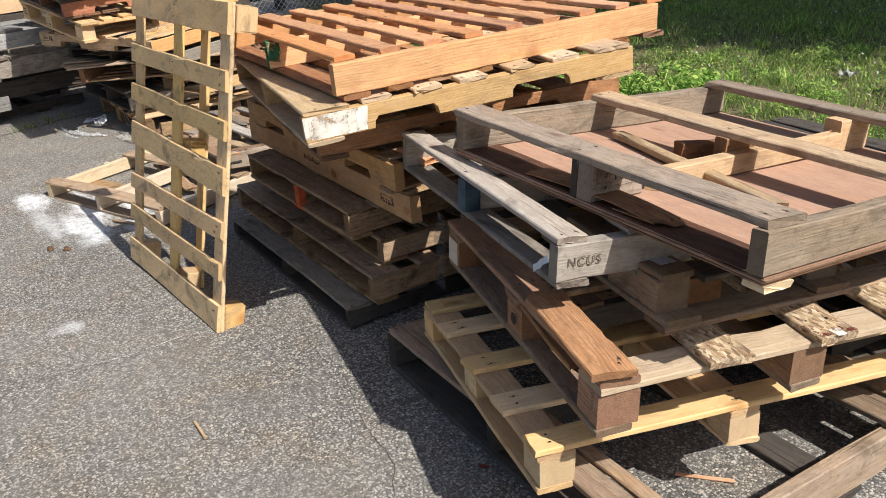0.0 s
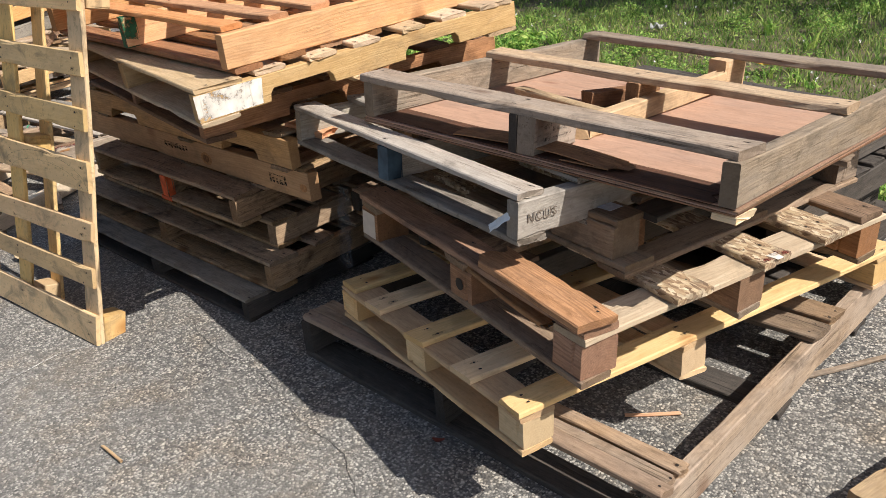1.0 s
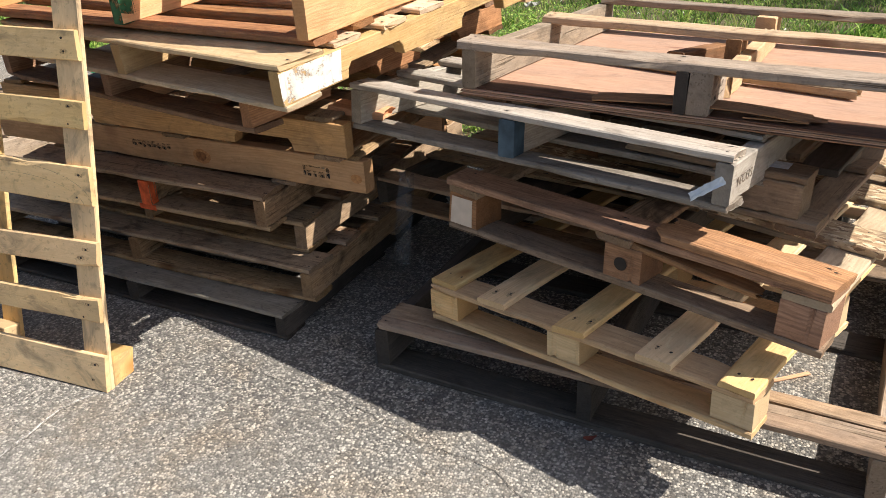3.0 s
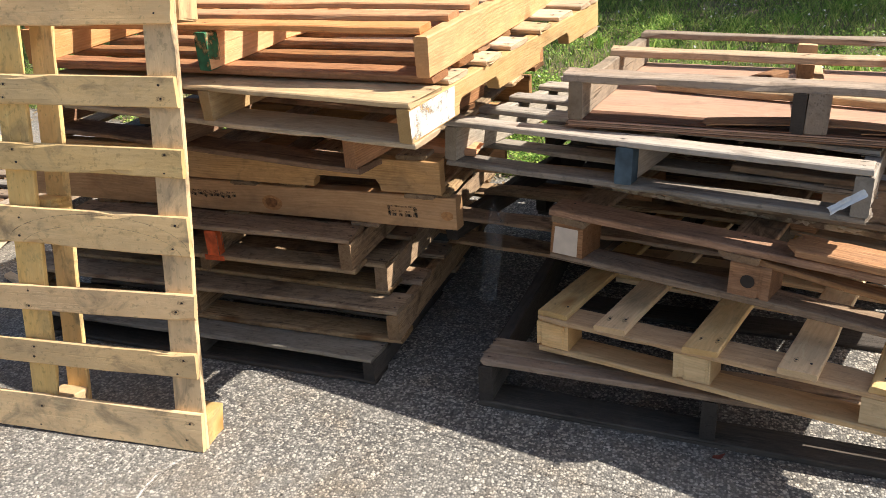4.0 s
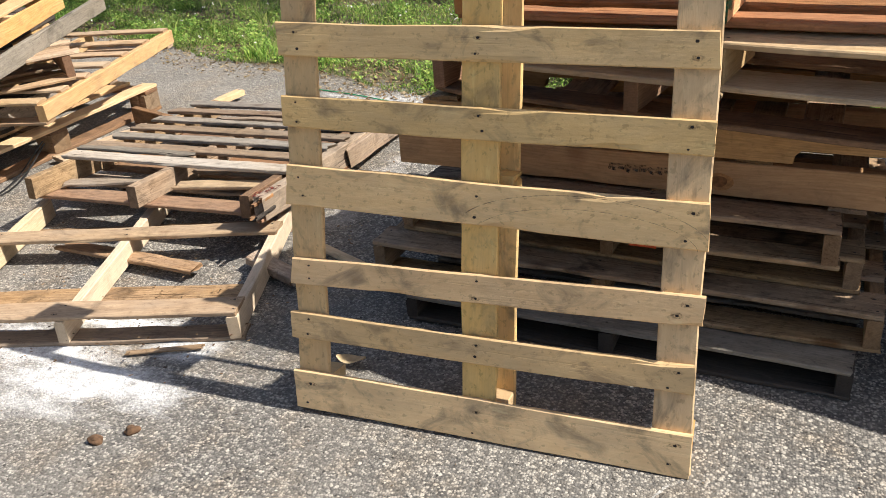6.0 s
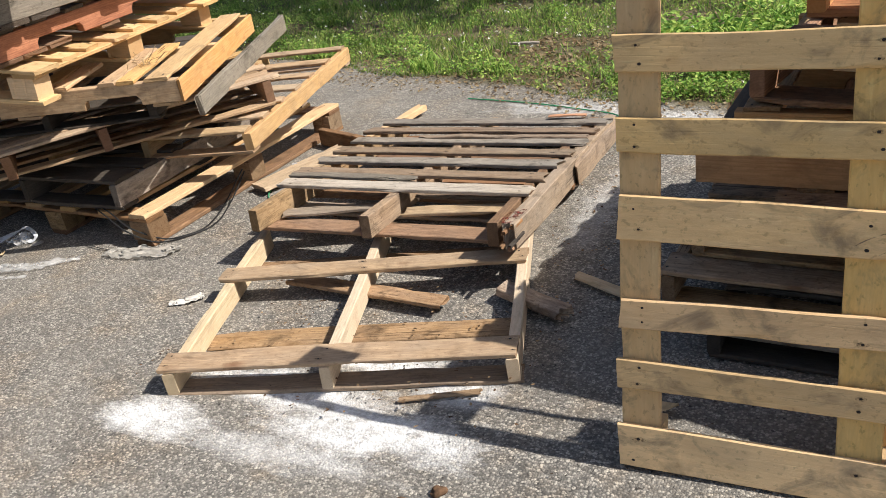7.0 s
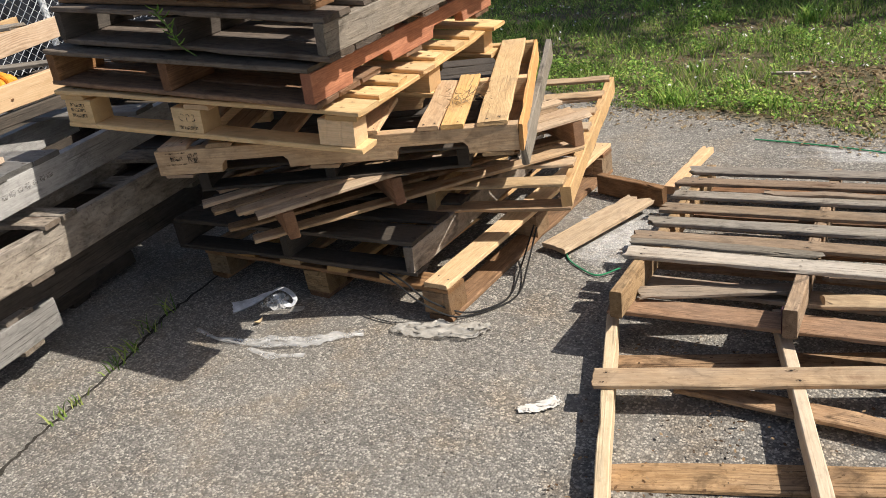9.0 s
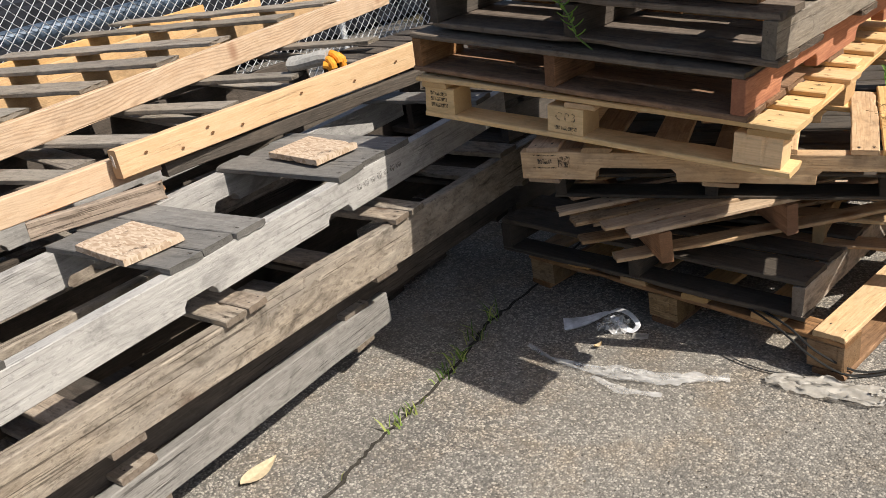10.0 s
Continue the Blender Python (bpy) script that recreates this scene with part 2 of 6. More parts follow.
def flaky_material():
    """Strand board left in the rain: long loose flakes from cream to black-brown."""
    mat, nt, bsdf = blank("flaky_strand_board")
    L = nt.links.new
    tc = nt.nodes.new("ShaderNodeTexCoord")
    warp = node(nt, "ShaderNodeTexNoise", Scale=9.0, Detail=3.0)
    L(tc.outputs["Object"], warp.inputs["Vector"])
    push = nt.nodes.new("ShaderNodeVectorMath")
    push.operation = "MULTIPLY_ADD"
    L(warp.outputs["Color"], push.inputs[0])
    push.inputs[1].default_value = (0.03, 0.03, 0.0)
    L(tc.outputs["Object"], push.inputs[2])
    mp = nt.nodes.new("ShaderNodeMapping")
    mp.inputs["Scale"].default_value = (1.0, 2.3, 2.0)
    mp.inputs["Rotation"].default_value = (0, 0, 0.22)
    L(push.outputs[0], mp.inputs["Vector"])
    cells = node(nt, "ShaderNodeTexVoronoi", Scale=58.0, Randomness=1.0)
    L(mp.outputs[0], cells.inputs["Vector"])
    sep = nt.nodes.new("ShaderNodeSeparateColor")
    L(cells.outputs["Color"], sep.inputs[0])
    tone = ramp(nt, 0.02, 0.98, (0.20, 0.125, 0.075), (0.70, 0.58, 0.41))
    for at, c in ((0.30, (0.36, 0.235, 0.135)), (0.65, (0.55, 0.415, 0.255))):
        tone.color_ramp.elements.new(at).color = (*c, 1)
    L(sep.outputs[0], tone.inputs[0])
    fine = node(nt, "ShaderNodeTexNoise", Scale=30.0, Detail=8.0, Roughness=0.75)
    L(mp.outputs[0], fine.inputs["Vector"])
    hatch = ramp(nt, 0.3, 0.7, (0.55, 0.53, 0.5), (1.2, 1.18, 1.15))
    L(fine.outputs["Fac"], hatch.inputs[0])
    col = mix(nt, 0.8, tone.outputs["Color"], hatch.outputs["Color"], "MULTIPLY")
    rot = node(nt, "ShaderNodeTexNoise", Scale=11.0, Detail=6.0, Roughness=0.65)
    L(tc.outputs["Object"], rot.inputs["Vector"])
    bare = ramp(nt, 0.50, 0.62, (0, 0, 0), (1, 1, 1))
    L(rot.outputs["Fac"], bare.inputs[0])
    col = mix(nt, math_node(nt, "MULTIPLY", bare.outputs["Color"], 0.75), col, (0.17, 0.12, 0.08))
    L(col, bsdf.inputs["Base Color"])
    bsdf.inputs["Roughness"].default_value = 0.85
    bp = node(nt, "ShaderNodeBump", Strength=0.6, Distance=0.004)
    L(math_node(nt, "ADD", sep.outputs[1], math_node(nt, "MULTIPLY", fine.outputs["Fac"], 0.6)), bp.inputs["Height"])
    L(bp.outputs[0], bsdf.inputs["Normal"])
    return mat


FLAKY = flaky_material()
NAILSTAIN = plain("nail_stain", (0.06, 0.04, 0.03), 0.85, vary=0.3, scale=80)
flaked(NAILSTAIN, 160.0, 0.42, 0.75)
flaked(WHITEPAINT, 20.0, 0.40, 0.47)
flaked(REDPAINT, 40.0, 0.50, 0.66)


# ---- building blocks ----
rng = random.Random(7)


def span(o, px, py):
    """A frame at o with x towards px and y on the side of py."""
    o, px, py = Vector(o), Vector(px), Vector(py)
    x = (px - o).normalized()
    z = x.cross(py - o).normalized()
    y = z.cross(x)
    m = Matrix((x, y, z)).transposed().to_4x4()
    m.translation = o
    return m


def thing(name, m, label, category, group=""):
    ob = new(name)
    ob.empty_display_size = 0.1
    ob.matrix_world = m
    return tagged(ob, label, category, group)


def part(name, bm, mats, parent, label="", m=None):
    me = bpy.data.meshes.new(name)
    bm.to_mesh(me)
    bm.free()
    for mt in (mats if isinstance(mats, (list, tuple)) else [mats]):
        me.materials.append(mt)
    ob = new(name, me)
    ob.parent = parent
    if m is not None:
        ob.matrix_basis = m
    if label:
        ob["label"] = label
    return ob


def onto(child, owner):
    """Makes a mark a sub-part of the board it is on, without moving it."""
    child.matrix_basis = owner.matrix_basis.inverted() @ child.matrix_basis
    child.parent = owner
    return child


def named(thing_ob, name, k=0):
    """The k-th part of that name."""
    return [c for c in thing_ob.children if c.name.split(".")[0] == name][k]


def single(name, bm, mats, m, label, category, group="", kind=""):
    ob = part(name, bm, mats, None, "", m)
    return tagged(ob, label, category, group, kind)


def board_mesh(length, w, t, nails=(), side=1, jag=(0.0, 0.0), bow=0.0, rough_=0.0028, stations=15, chamfer=0.003):
    """A sawn board along x, its ends and faces a little uneven, with nail heads on one broad face."""
    bm = bmesh.new()
    c = min(chamfer, t * 0.3, w * 0.3)
    hw, ht = w / 2, t / 2
    ys = [-hw + c, -hw * 0.62, -hw * 0.3, 0.0, hw * 0.27, hw * 0.65, hw - c]
    ring = [(y, ht) for y in ys] + [(hw, ht - c), (hw, -ht + c)] + [(y, -ht) for y in reversed(ys)] + [(-hw, -ht + c), (-hw, ht - c)]
    seed = rng.uniform(0, 900)
    tilt = [rng.uniform(-0.004, 0.004) for _ in range(2)]
    rows = []
    chips = {(rng.randrange(stations), rng.choice((-1, 1)), rng.choice((-1, 1))): rng.uniform(0.3, 1.0) for _ in range(3)} if t > 0.01 else {}
    for i in range(stations):
        f = i / (stations - 1)
        x = (f - 0.5) * length
        b = bow * (1 - (2 * f - 1) ** 2)
        row = []
        for k, (y, z) in enumerate(ring):
            dy = rough_ * noise.noise((x * 5 + seed, y * 9, z * 9)) + 0.0035 * noise.noise((x * 1.7 + seed, seed, 0)) * min(1, w / 0.06)
            dz = rough_ * noise.noise((x * 5 - seed, y * 9, z * 9 + 40))
            dx = 0.0
            chip = chips.get((i, 1 if y > 0 else -1, 1 if z > 0 else -1), 0.0)
            if chip and abs(y) > hw - c - 1e-6:
                dy -= math.copysign(0.006 * chip, y)
                dz -= math.copysign(min(0.004, 0.3 * t) * chip, z)
            if i in (0, stations - 1):
                e = 0 if i == 0 else 1
                s = 1 if e == 0 else -1
                cut = abs(noise.noise((y * 55 + seed, z * 30, e * 7.0))) * 1.6
                dx = s * jag[e] * cut + tilt[e] * y / max(hw, 1e-4)
            row.append(bm.verts.new((x + dx, y + dy, z + dz + b)))
        rows.append(row)
    n = len(ring)
    for a, b in zip(rows, rows[1:]):
        for k in range(n):
            bm.faces.new((a[k], a[(k + 1) % n], b[(k + 1) % n], b[k]))
    bm.faces.new(list(reversed(rows[0])))
    bm.faces.new(rows[-1])
    bm.normal_update()
    bmesh.ops.recalc_face_normals(bm, faces=bm.faces)
    for x in nails:
        for y in ((-0.27, 0.22) if w > 0.05 else (0.0,)):
            px, py = x - length / 2 + rng.uniform(-0.012, 0.012), (y + rng.uniform(-0.08, 0.08)) * w
            f = px / length + 0.5
            z = side * (ht + 0.0012) + bow * (1 - (2 * f - 1) ** 2)
            r = rng.uniform(0.0024, 0.0038)
            vs = [bm.verts.new((px + 1.3 * r * math.cos(a), py + r * math.sin(a), z)) for a in [j * math.pi / 3 for j in range(6)]]
            face = bm.faces.new(vs if side > 0 else list(reversed(vs)))
            face.material_index = 1
            if rng.random() < 0.6:
                k = rng.uniform(1.6, 2.6)
                vs = [bm.verts.new((px + 2.0 * k * r * math.cos(a), py + k * r * math.sin(a) * rng.uniform(0.6, 1.0), z - side * 0.0003)) for a in [j * math.pi / 5 for j in range(10)]]
                face = bm.faces.new(vs if side > 0 else list(reversed(vs)))
                face.material_index = 2
    return bm


def plank(parent, a, b, w, t, mat, name="deck_board", up=(0, 0, 1), nails=(), side=1, jag=(0.0, 0.0), bow=0.0, label="", rough_=0.0028):
    """A board whose middle line runs from a to b in the parent's frame; t is its size along up, w across."""
    a, b = Vector(a), Vector(b)
    x = (b - a).normalized()
    y = Vector(up).cross(x).normalized()
    z = x.cross(y)
    m = Matrix((x, y, z)).transposed().to_4x4()
    m.translation = (a + b) / 2
    length = (b - a).length
    bm = board_mesh(length, w, t, nails, side, jag, bow, rough_)
    return part(name, bm, [mat, NAIL, NAILSTAIN], parent, label, m)


def loose(name, a, b, w, t, mat, label, category="plank", up=(0, 0, 1), group="", **kw):
    """A board lying by itself, given in the world's frame."""
    ob = plank(None, a, b, w, t, mat, name, up, **kw)
    return tagged(ob, label, category, group)


def notched_mesh(length, h, t, cuts=(0.22, 0.62), cut_len=0.22, depth=0.042):
    """A stringer along x, h high and t thick, with two fork notches in its lower edge."""
    pts = [(0.0, 0.0)]
    for f in cuts:
        x0, x1, r = f * length, f * length + cut_len, 0.014
        pts += [(x0, 0.0), (x0 + 0.004, depth - r), (x0 + r * 1.2, depth), (x1 - r * 1.2, depth), (x1 - 0.004, depth - r), (x1, 0.0)]
    pts += [(length, 0.0), (length, h), (0.0, h)]
    bm = bmesh.new()
    for s in (-1, 1):
        vs = [bm.verts.new((x - length / 2 + rng.uniform(-1, 1) * 0.001, s * t / 2, z - h / 2)) for x, z in pts]
        bm.faces.new(vs if s < 0 else list(reversed(vs)))
    bm.verts.ensure_lookup_table()
    n = len(pts)
    for i in range(n):
        j = (i + 1) % n
        bm.faces.new((bm.verts[j], bm.verts[i], bm.verts[i + n], bm.verts[j + n]))
    bmesh.ops.recalc_face_normals(bm, faces=bm.faces)
    edges = [e for e in bm.edges if abs(e.verts[0].co.y - e.verts[1].co.y) < 1e-6]
    bmesh.ops.bevel(bm, geom=edges, offset=0.002, segments=1, affect="EDGES")
    return bm


def beam(parent, a, b, w, h, mat, name="stringer", notch=None, label="", **kw):
    """A stringer from a to b along its middle line, standing on edge."""
    if notch:
        a, b = Vector(a), Vector(b)
        x = (b - a).normalized()
        y = Vector((0, 0, 1)).cross(x).normalized()
        m = Matrix((x, y, x.cross(y))).transposed().to_4x4()
        m.translation = (a + b) / 2
        bm = notched_mesh((b - a).length, h, w, *notch)
        return part(name, bm, [mat, NAIL], parent, label, m)
    return plank(parent, a, b, w, h, mat, name, label=label, **kw)


def block(parent, x, y, z, sx, sy, sz, mat, name="block", label=""):
    """A corner or middle block; its grain runs along its longer side."""
    if sx >= sy:
        return plank(parent, (x - sx / 2, y, z + sz / 2), (x + sx / 2, y, z + sz / 2), sy, sz, mat, name, label=label)
    return plank(parent, (x, y - sy / 2, z + sz / 2), (x, y + sy / 2, z + sz / 2), sx, sz, mat, name, label=label)


def stringer_pallet(m, label, wide, deep, tops, bottoms, mat, smat=None, sx=None, h=0.09, t=0.016, st=0.038, group="", notch=None, bmat=None, name="wooden_pallet"):
    """Stringers along y at the places sx, deck boards (y, width[, x0, x1, material]) along x above and below them."""
    p = thing(name, m, label, "pallet", group)
    smat, bmat = smat or mat, bmat or mat
    sx = sx or (st / 2, wide / 2, wide - st / 2)
    for k, x in enumerate(sx):
        beam(p, (x, 0, t + h / 2), (x, deep, t + h / 2), st, h, smat[k] if isinstance(smat, (list, tuple)) else smat, notch=notch)
    for z, rows, nm, side in ((t + h + t / 2 + 0.001, tops, "deck_board", 1), (t / 2, bottoms, "bottom_board", -1)):
        for row in rows:
            y, w = row[0], row[1]
            x0, x1 = (row[2], row[3]) if len(row) > 3 else (0.0, wide)
            mt = row[4] if len(row) > 4 else (mat if side > 0 else bmat)
            j = (0.004 if mt in (PALE, YELLOW, ORANGE, FRESH) else 0.011) if len(row) < 6 else row[5]
            k = rng.uniform(-0.006, 0.006)
            plank(p, (x0 + rng.uniform(-0.008, 0.004), y + w / 2, z), (x1 + rng.uniform(-0.004, 0.008), y + w / 2 + k, z), w, t, mt, nm,
                  nails=[x - x0 for x in sx if x0 <= x <= x1], side=side, jag=(j, j), bow=rng.uniform(-0.002, 0.003))
    return p


def evenly(deep, n, w, first=None):
    """n boards of width w spread over deep, the outer ones of width first."""
    first = first or w
    out = [(0.0, first)]
    gap = (deep - first - w) / (n - 1)
    for i in range(1, n):
        ww = first if i == n - 1 else w
        out.append((i * (deep - ww) / (n - 1), ww))
    return out


def cloth_mesh(nx, ny, sx, sy, lift, seed, freq=6.0):
    """A crumpled sheet."""
    bm = bmesh.new()
    g = [[None] * (ny + 1) for _ in range(nx + 1)]
    for i in range(nx + 1):
        for j in range(ny + 1):
            x, y = (i / nx - 0.5) * sx, (j / ny - 0.5) * sy
            q = (x * freq + seed, y * freq * 1.6, seed * 0.3)
            z = abs(noise.noise(q)) * lift + abs(noise.noise((q[0] * 2.7, q[1] * 2.7, 5))) * lift * 0.5 + 0.004
            edge = 0.35 * noise.noise((i * 0.5 + seed, j * 0.5, 3))
            g[i][j] = bm.verts.new((x * (1 + edge * 0.5), y * (1 + edge), z))
    for i in range(nx):
        for j in range(ny):
            bm.faces.new((g[i][j], g[i + 1][j], g[i + 1][j + 1], g[i][j + 1]))
    return bm


def tube_mesh(points, r, sides=6):
    """A thin cord through points."""
    bm = bmesh.new()
    pts = [Vector(p) for p in points]
    rings = []
    for i, p in enumerate(pts):
        d = (pts[min(i + 1, len(pts) - 1)] - pts[max(i - 1, 0)]).normalized()
        s = d.cross(Vector((0.1, 0.05, 1))).normalized()
        u = s.cross(d)
        rings.append([bm.verts.new(p + r * (math.cos(a) * s + math.sin(a) * u)) for a in [2 * math.pi * k / sides for k in range(sides)]])
    for a, b in zip(rings, rings[1:]):
        for k in range(sides):
            bm.faces.new((a[k], a[(k + 1) % sides], b[(k + 1) % sides], b[k]))
    bm.faces.new(rings[0])
    bm.faces.new(list(reversed(rings[-1])))
    bmesh.ops.recalc_face_normals(bm, faces=bm.faces)
    return bm


def curve_points(keys, n=8):
    """Smooth points through keys (Catmull-Rom)."""
    k = [Vector(p) for p in keys]
    k = [2 * k[0] - k[1], *k, 2 * k[-1] - k[-2]]
    out = []
    for a, b, c, d in zip(k, k[1:], k[2:], k[3:]):
        for i in range(n):
            f = i / n
            out.append(0.5 * ((2 * b) + (c - a) * f + (2 * a - 5 * b + 4 * c - d) * f * f + (3 * b - a - 3 * c + d) * f ** 3))
    return out + [k[-2]]


def leaf_mesh(length, width, curl):
    bm = bmesh.new()
    rows = []
    for i in range(9):
        f = i / 8
        w = width / 2 * math.sin(math.pi * min(1, f ** 0.8 * 0.96 + 0.03))
        rows.append([bm.verts.new(((f - 0.5) * length, k * w, curl * (abs(k) * 0.6 + (2 * f - 1) ** 2))) for k in (-1, 0, 1)])
    for a, b in zip(rows, rows[1:]):
        for k in range(2):
            bm.faces.new((a[k], a[k + 1], b[k + 1], b[k]))
    return bm



# ---- ground ----
def edge_y(x):
    """Where the asphalt gives way to the verge."""
    return 3.02 - 0.34 * (min(x, 0.0) + 2.47) + 0.06 * max(x, 0.0) + 0.16 * noise.noise((x * 1.3, 3.0, 0)) + 0.07 * noise.noise((x * 5, 8.0, 0))


def ground_z(x, y):
    """A shallow sag in the asphalt."""
    return -0.034 * math.exp(-((x + 1.85) / 0.75) ** 2 - ((y - 0.3) / 0.65) ** 2)


def ground_material():
    mat, nt, bsdf = blank("asphalt_and_verge")
    L = nt.links.new
    tc = nt.nodes.new("ShaderNodeTexCoord")
    P = tc.outputs["Object"]

    def tex(kind, out, **sets):
        n = node(nt, kind, **sets)
        L(P, n.inputs["Vector"])
        return n.outputs[out]

    stones = node(nt, "ShaderNodeTexVoronoi", Scale=150.0)
    L(P, stones.inputs["Vector"])
    cell = nt.nodes.new("ShaderNodeSeparateColor")
    L(stones.outputs["Color"], cell.inputs[0])
    tone = ramp(nt, 0.08, 0.97, (0.05, 0.05, 0.052), (0.55, 0.515, 0.455))
    e = tone.color_ramp.elements.new(0.55)
    e.color = (0.19, 0.181, 0.166, 1)
    L(cell.outputs[0], tone.inputs[0])
    pebble = node(nt, "ShaderNodeTexVoronoi", Scale=68.0)
    L(P, pebble.inputs["Vector"])
    peb = nt.nodes.new("ShaderNodeSeparateColor")
    L(pebble.outputs["Color"], peb.inputs[0])
    near = ramp(nt, 0.30, 0.40, (1, 1, 1), (0, 0, 0))
    L(pebble.outputs["Distance"], near.inputs[0])
    few = ramp(nt, 0.56, 0.60, (0, 0, 0), (1, 1, 1))
    L(peb.outputs[0], few.inputs[0])
    shade = ramp(nt, 0.0, 1.0, (0.055, 0.055, 0.055), (0.59, 0.555, 0.49))
    L(peb.outputs[1], shade.inputs[0])
    gap = ramp(nt, 0.42, 0.75, (0, 0, 0), (1, 1, 1))
    L(stones.outputs["Distance"], gap.inputs[0])
    col = mix(nt, math_node(nt, "MULTIPLY", gap.outputs["Color"], 0.8), tone.outputs["Color"], (0.062, 0.061, 0.06))
    col = mix(nt, math_node(nt, "MULTIPLY", near.outputs["Color"], few.outputs["Color"]), col, shade.outputs["Color"])
    # sand and dust that fills it
    dust = ramp(nt, 0.38, 0.70, (0, 0, 0), (1, 1, 1))
    L(tex("ShaderNodeTexNoise", "Fac", Scale=1.3, Detail=8.0, Roughness=0.65), dust.inputs[0])
    sand = node(nt, "ShaderNodeTexNoise", Scale=0.35, Detail=3.0)
    L(P, sand.inputs["Vector"])
    axis = nt.nodes.new("ShaderNodeSeparateXYZ")
    L(P, axis.inputs[0])
    drift = ramp(nt, 0.1, 1.6, (0, 0, 0), (1, 1, 1))
    L(math_node(nt, "SUBTRACT", math_node(nt, "MULTIPLY", sand.outputs["Fac"], 1.2), math_node(nt, "MULTIPLY", axis.outputs["X"], 0.14)), drift.inputs[0])
    veil = math_node(nt, "ADD", math_node(nt, "MULTIPLY", dust.outputs["Color"], 0.36), math_node(nt, "MULTIPLY", drift.outputs["Color"], 0.22))
    col = mix(nt, veil, col, (0.34, 0.316, 0.278))
    grit = ramp(nt, 0.55, 0.75, (0, 0, 0), (1, 1, 1))
    L(tex("ShaderNodeTexNoise", "Fac", Scale=60.0, Detail=3.0), grit.inputs[0])
    col = mix(nt, math_node(nt, "MULTIPLY", grit.outputs["Color"], 0.25), col, (0.42, 0.40, 0.37))
    clot = ramp(nt, 0.3, 0.7, (0.62, 0.62, 0.62), (1.34, 1.33, 1.31))
    L(tex("ShaderNodeTexNoise", "Fac", Scale=38.0, Detail=7.0, Roughness=0.75), clot.inputs[0])
    col = mix(nt, 0.85, col, clot.outputs["Color"], "MULTIPLY")
    rusty = ramp(nt, 0.48, 0.66, (0, 0, 0), (1, 1, 1))
    L(tex("ShaderNodeTexNoise", "Fac", Scale=3.6, Detail=9.0, Roughness=0.72), rusty.inputs[0])
    col = mix(nt, math_node(nt, "MULTIPLY", rusty.outputs["Color"], 0.5), col, mix(nt, 1.0, col, (1.12, 0.93, 0.72), "MULTIPLY"))
    pits = ramp(nt, 0.66, 0.72, (0, 0, 0), (1, 1, 1))
    L(tex("ShaderNodeTexNoise", "Fac", Scale=70.0, Detail=2.0), pits.inputs[0])
    col = mix(nt, math_node(nt, "MULTIPLY", pits.outputs["Color"], 0.8), col, (0.03, 0.028, 0.026))
    dirt = ramp(nt, 0.5, 0.75, (0, 0, 0), (1, 1, 1))
    L(tex("ShaderNodeTexNoise", "Fac", Scale=2.7, Detail=5.0, Roughness=0.6), dirt.inputs[0])
    col = mix(nt, math_node(nt, "MULTIPLY", dirt.outputs["Color"], 0.35), col, (0.095, 0.085, 0.075))
    # spilled white powder
    ragged = node(nt, "ShaderNodeTexNoise", Scale=7.0, Detail=10.0, Roughness=0.76)
    wind = nt.nodes.new("ShaderNodeMapping")
    wind.inputs["Scale"].default_value = (0.55, 1.5, 1.0)
    wind.inputs["Rotation"].default_value = (0, 0, radians(-14))
    L(P, wind.inputs["Vector"])
    L(wind.outputs[0], ragged.inputs["Vector"])
    powder = None
    for x, y, rx, ry, amount in ((-1.72, -0.02, 0.40, 0.125, 1.0), (-2.38, -0.14, 0.22, 0.10, 1.0), (-2.05, 0.10, 0.42, 0.10, 1.0), (-1.55, 0.22, 0.14, 0.10, 0.8),
                                 (-1.95, -0.16, 0.40, 0.07, 0.5), (-1.82, 0.285, 0.36, 0.07, 1.0), (-0.49, -0.415, 0.06, 0.07, 0.55), (-1.30, 2.36, 0.45, 0.24, 0.75), (-1.85, 2.6, 0.5, 0.13, 0.5), (-1.45, 1.45, 0.09, 0.42, 0.35), (-2.9, 1.6, 0.14, 0.3, 0.5)):
        mp = nt.nodes.new("ShaderNodeMapping")
        mp.inputs["Location"].default_value = (-x / rx, -y / ry, 0)
        mp.inputs["Scale"].default_value = (1 / rx, 1 / ry, 0)
        L(P, mp.inputs["Vector"])
        ln = nt.nodes.new("ShaderNodeVectorMath")
        ln.operation = "LENGTH"
        L(mp.outputs[0], ln.inputs[0])
        d = math_node(nt, "ADD", ln.outputs["Value"], math_node(nt, "MULTIPLY_ADD", ragged.outputs["Fac"], 2.6))
        nt.nodes[-2].inputs[2].default_value = -1.35
        r = ramp(nt, 0.35, 1.25, (amount,) * 3, (0, 0, 0))
        L(d, r.inputs[0])
        powder = r.outputs["Color"] if powder is None else math_node(nt, "MAXIMUM", powder, r.outputs["Color"])
    crust = ramp(nt, 0.38, 0.60, (0.3, 0.3, 0.3), (1, 1, 1))
    L(tex("ShaderNodeTexNoise", "Fac", Scale=24.0, Detail=10.0, Roughness=0.8), crust.inputs[0])
    col = mix(nt, math_node(nt, "MULTIPLY", powder, crust.outputs["Color"]), col, (0.88, 0.885, 0.89))
    # verge: soil beyond a ragged line
    sep = nt.nodes.new("ShaderNodeSeparateXYZ")
    L(P, sep.inputs[0])
    wob = tex("ShaderNodeTexNoise", "Fac", Scale=1.6, Detail=8.0, Roughness=0.7)
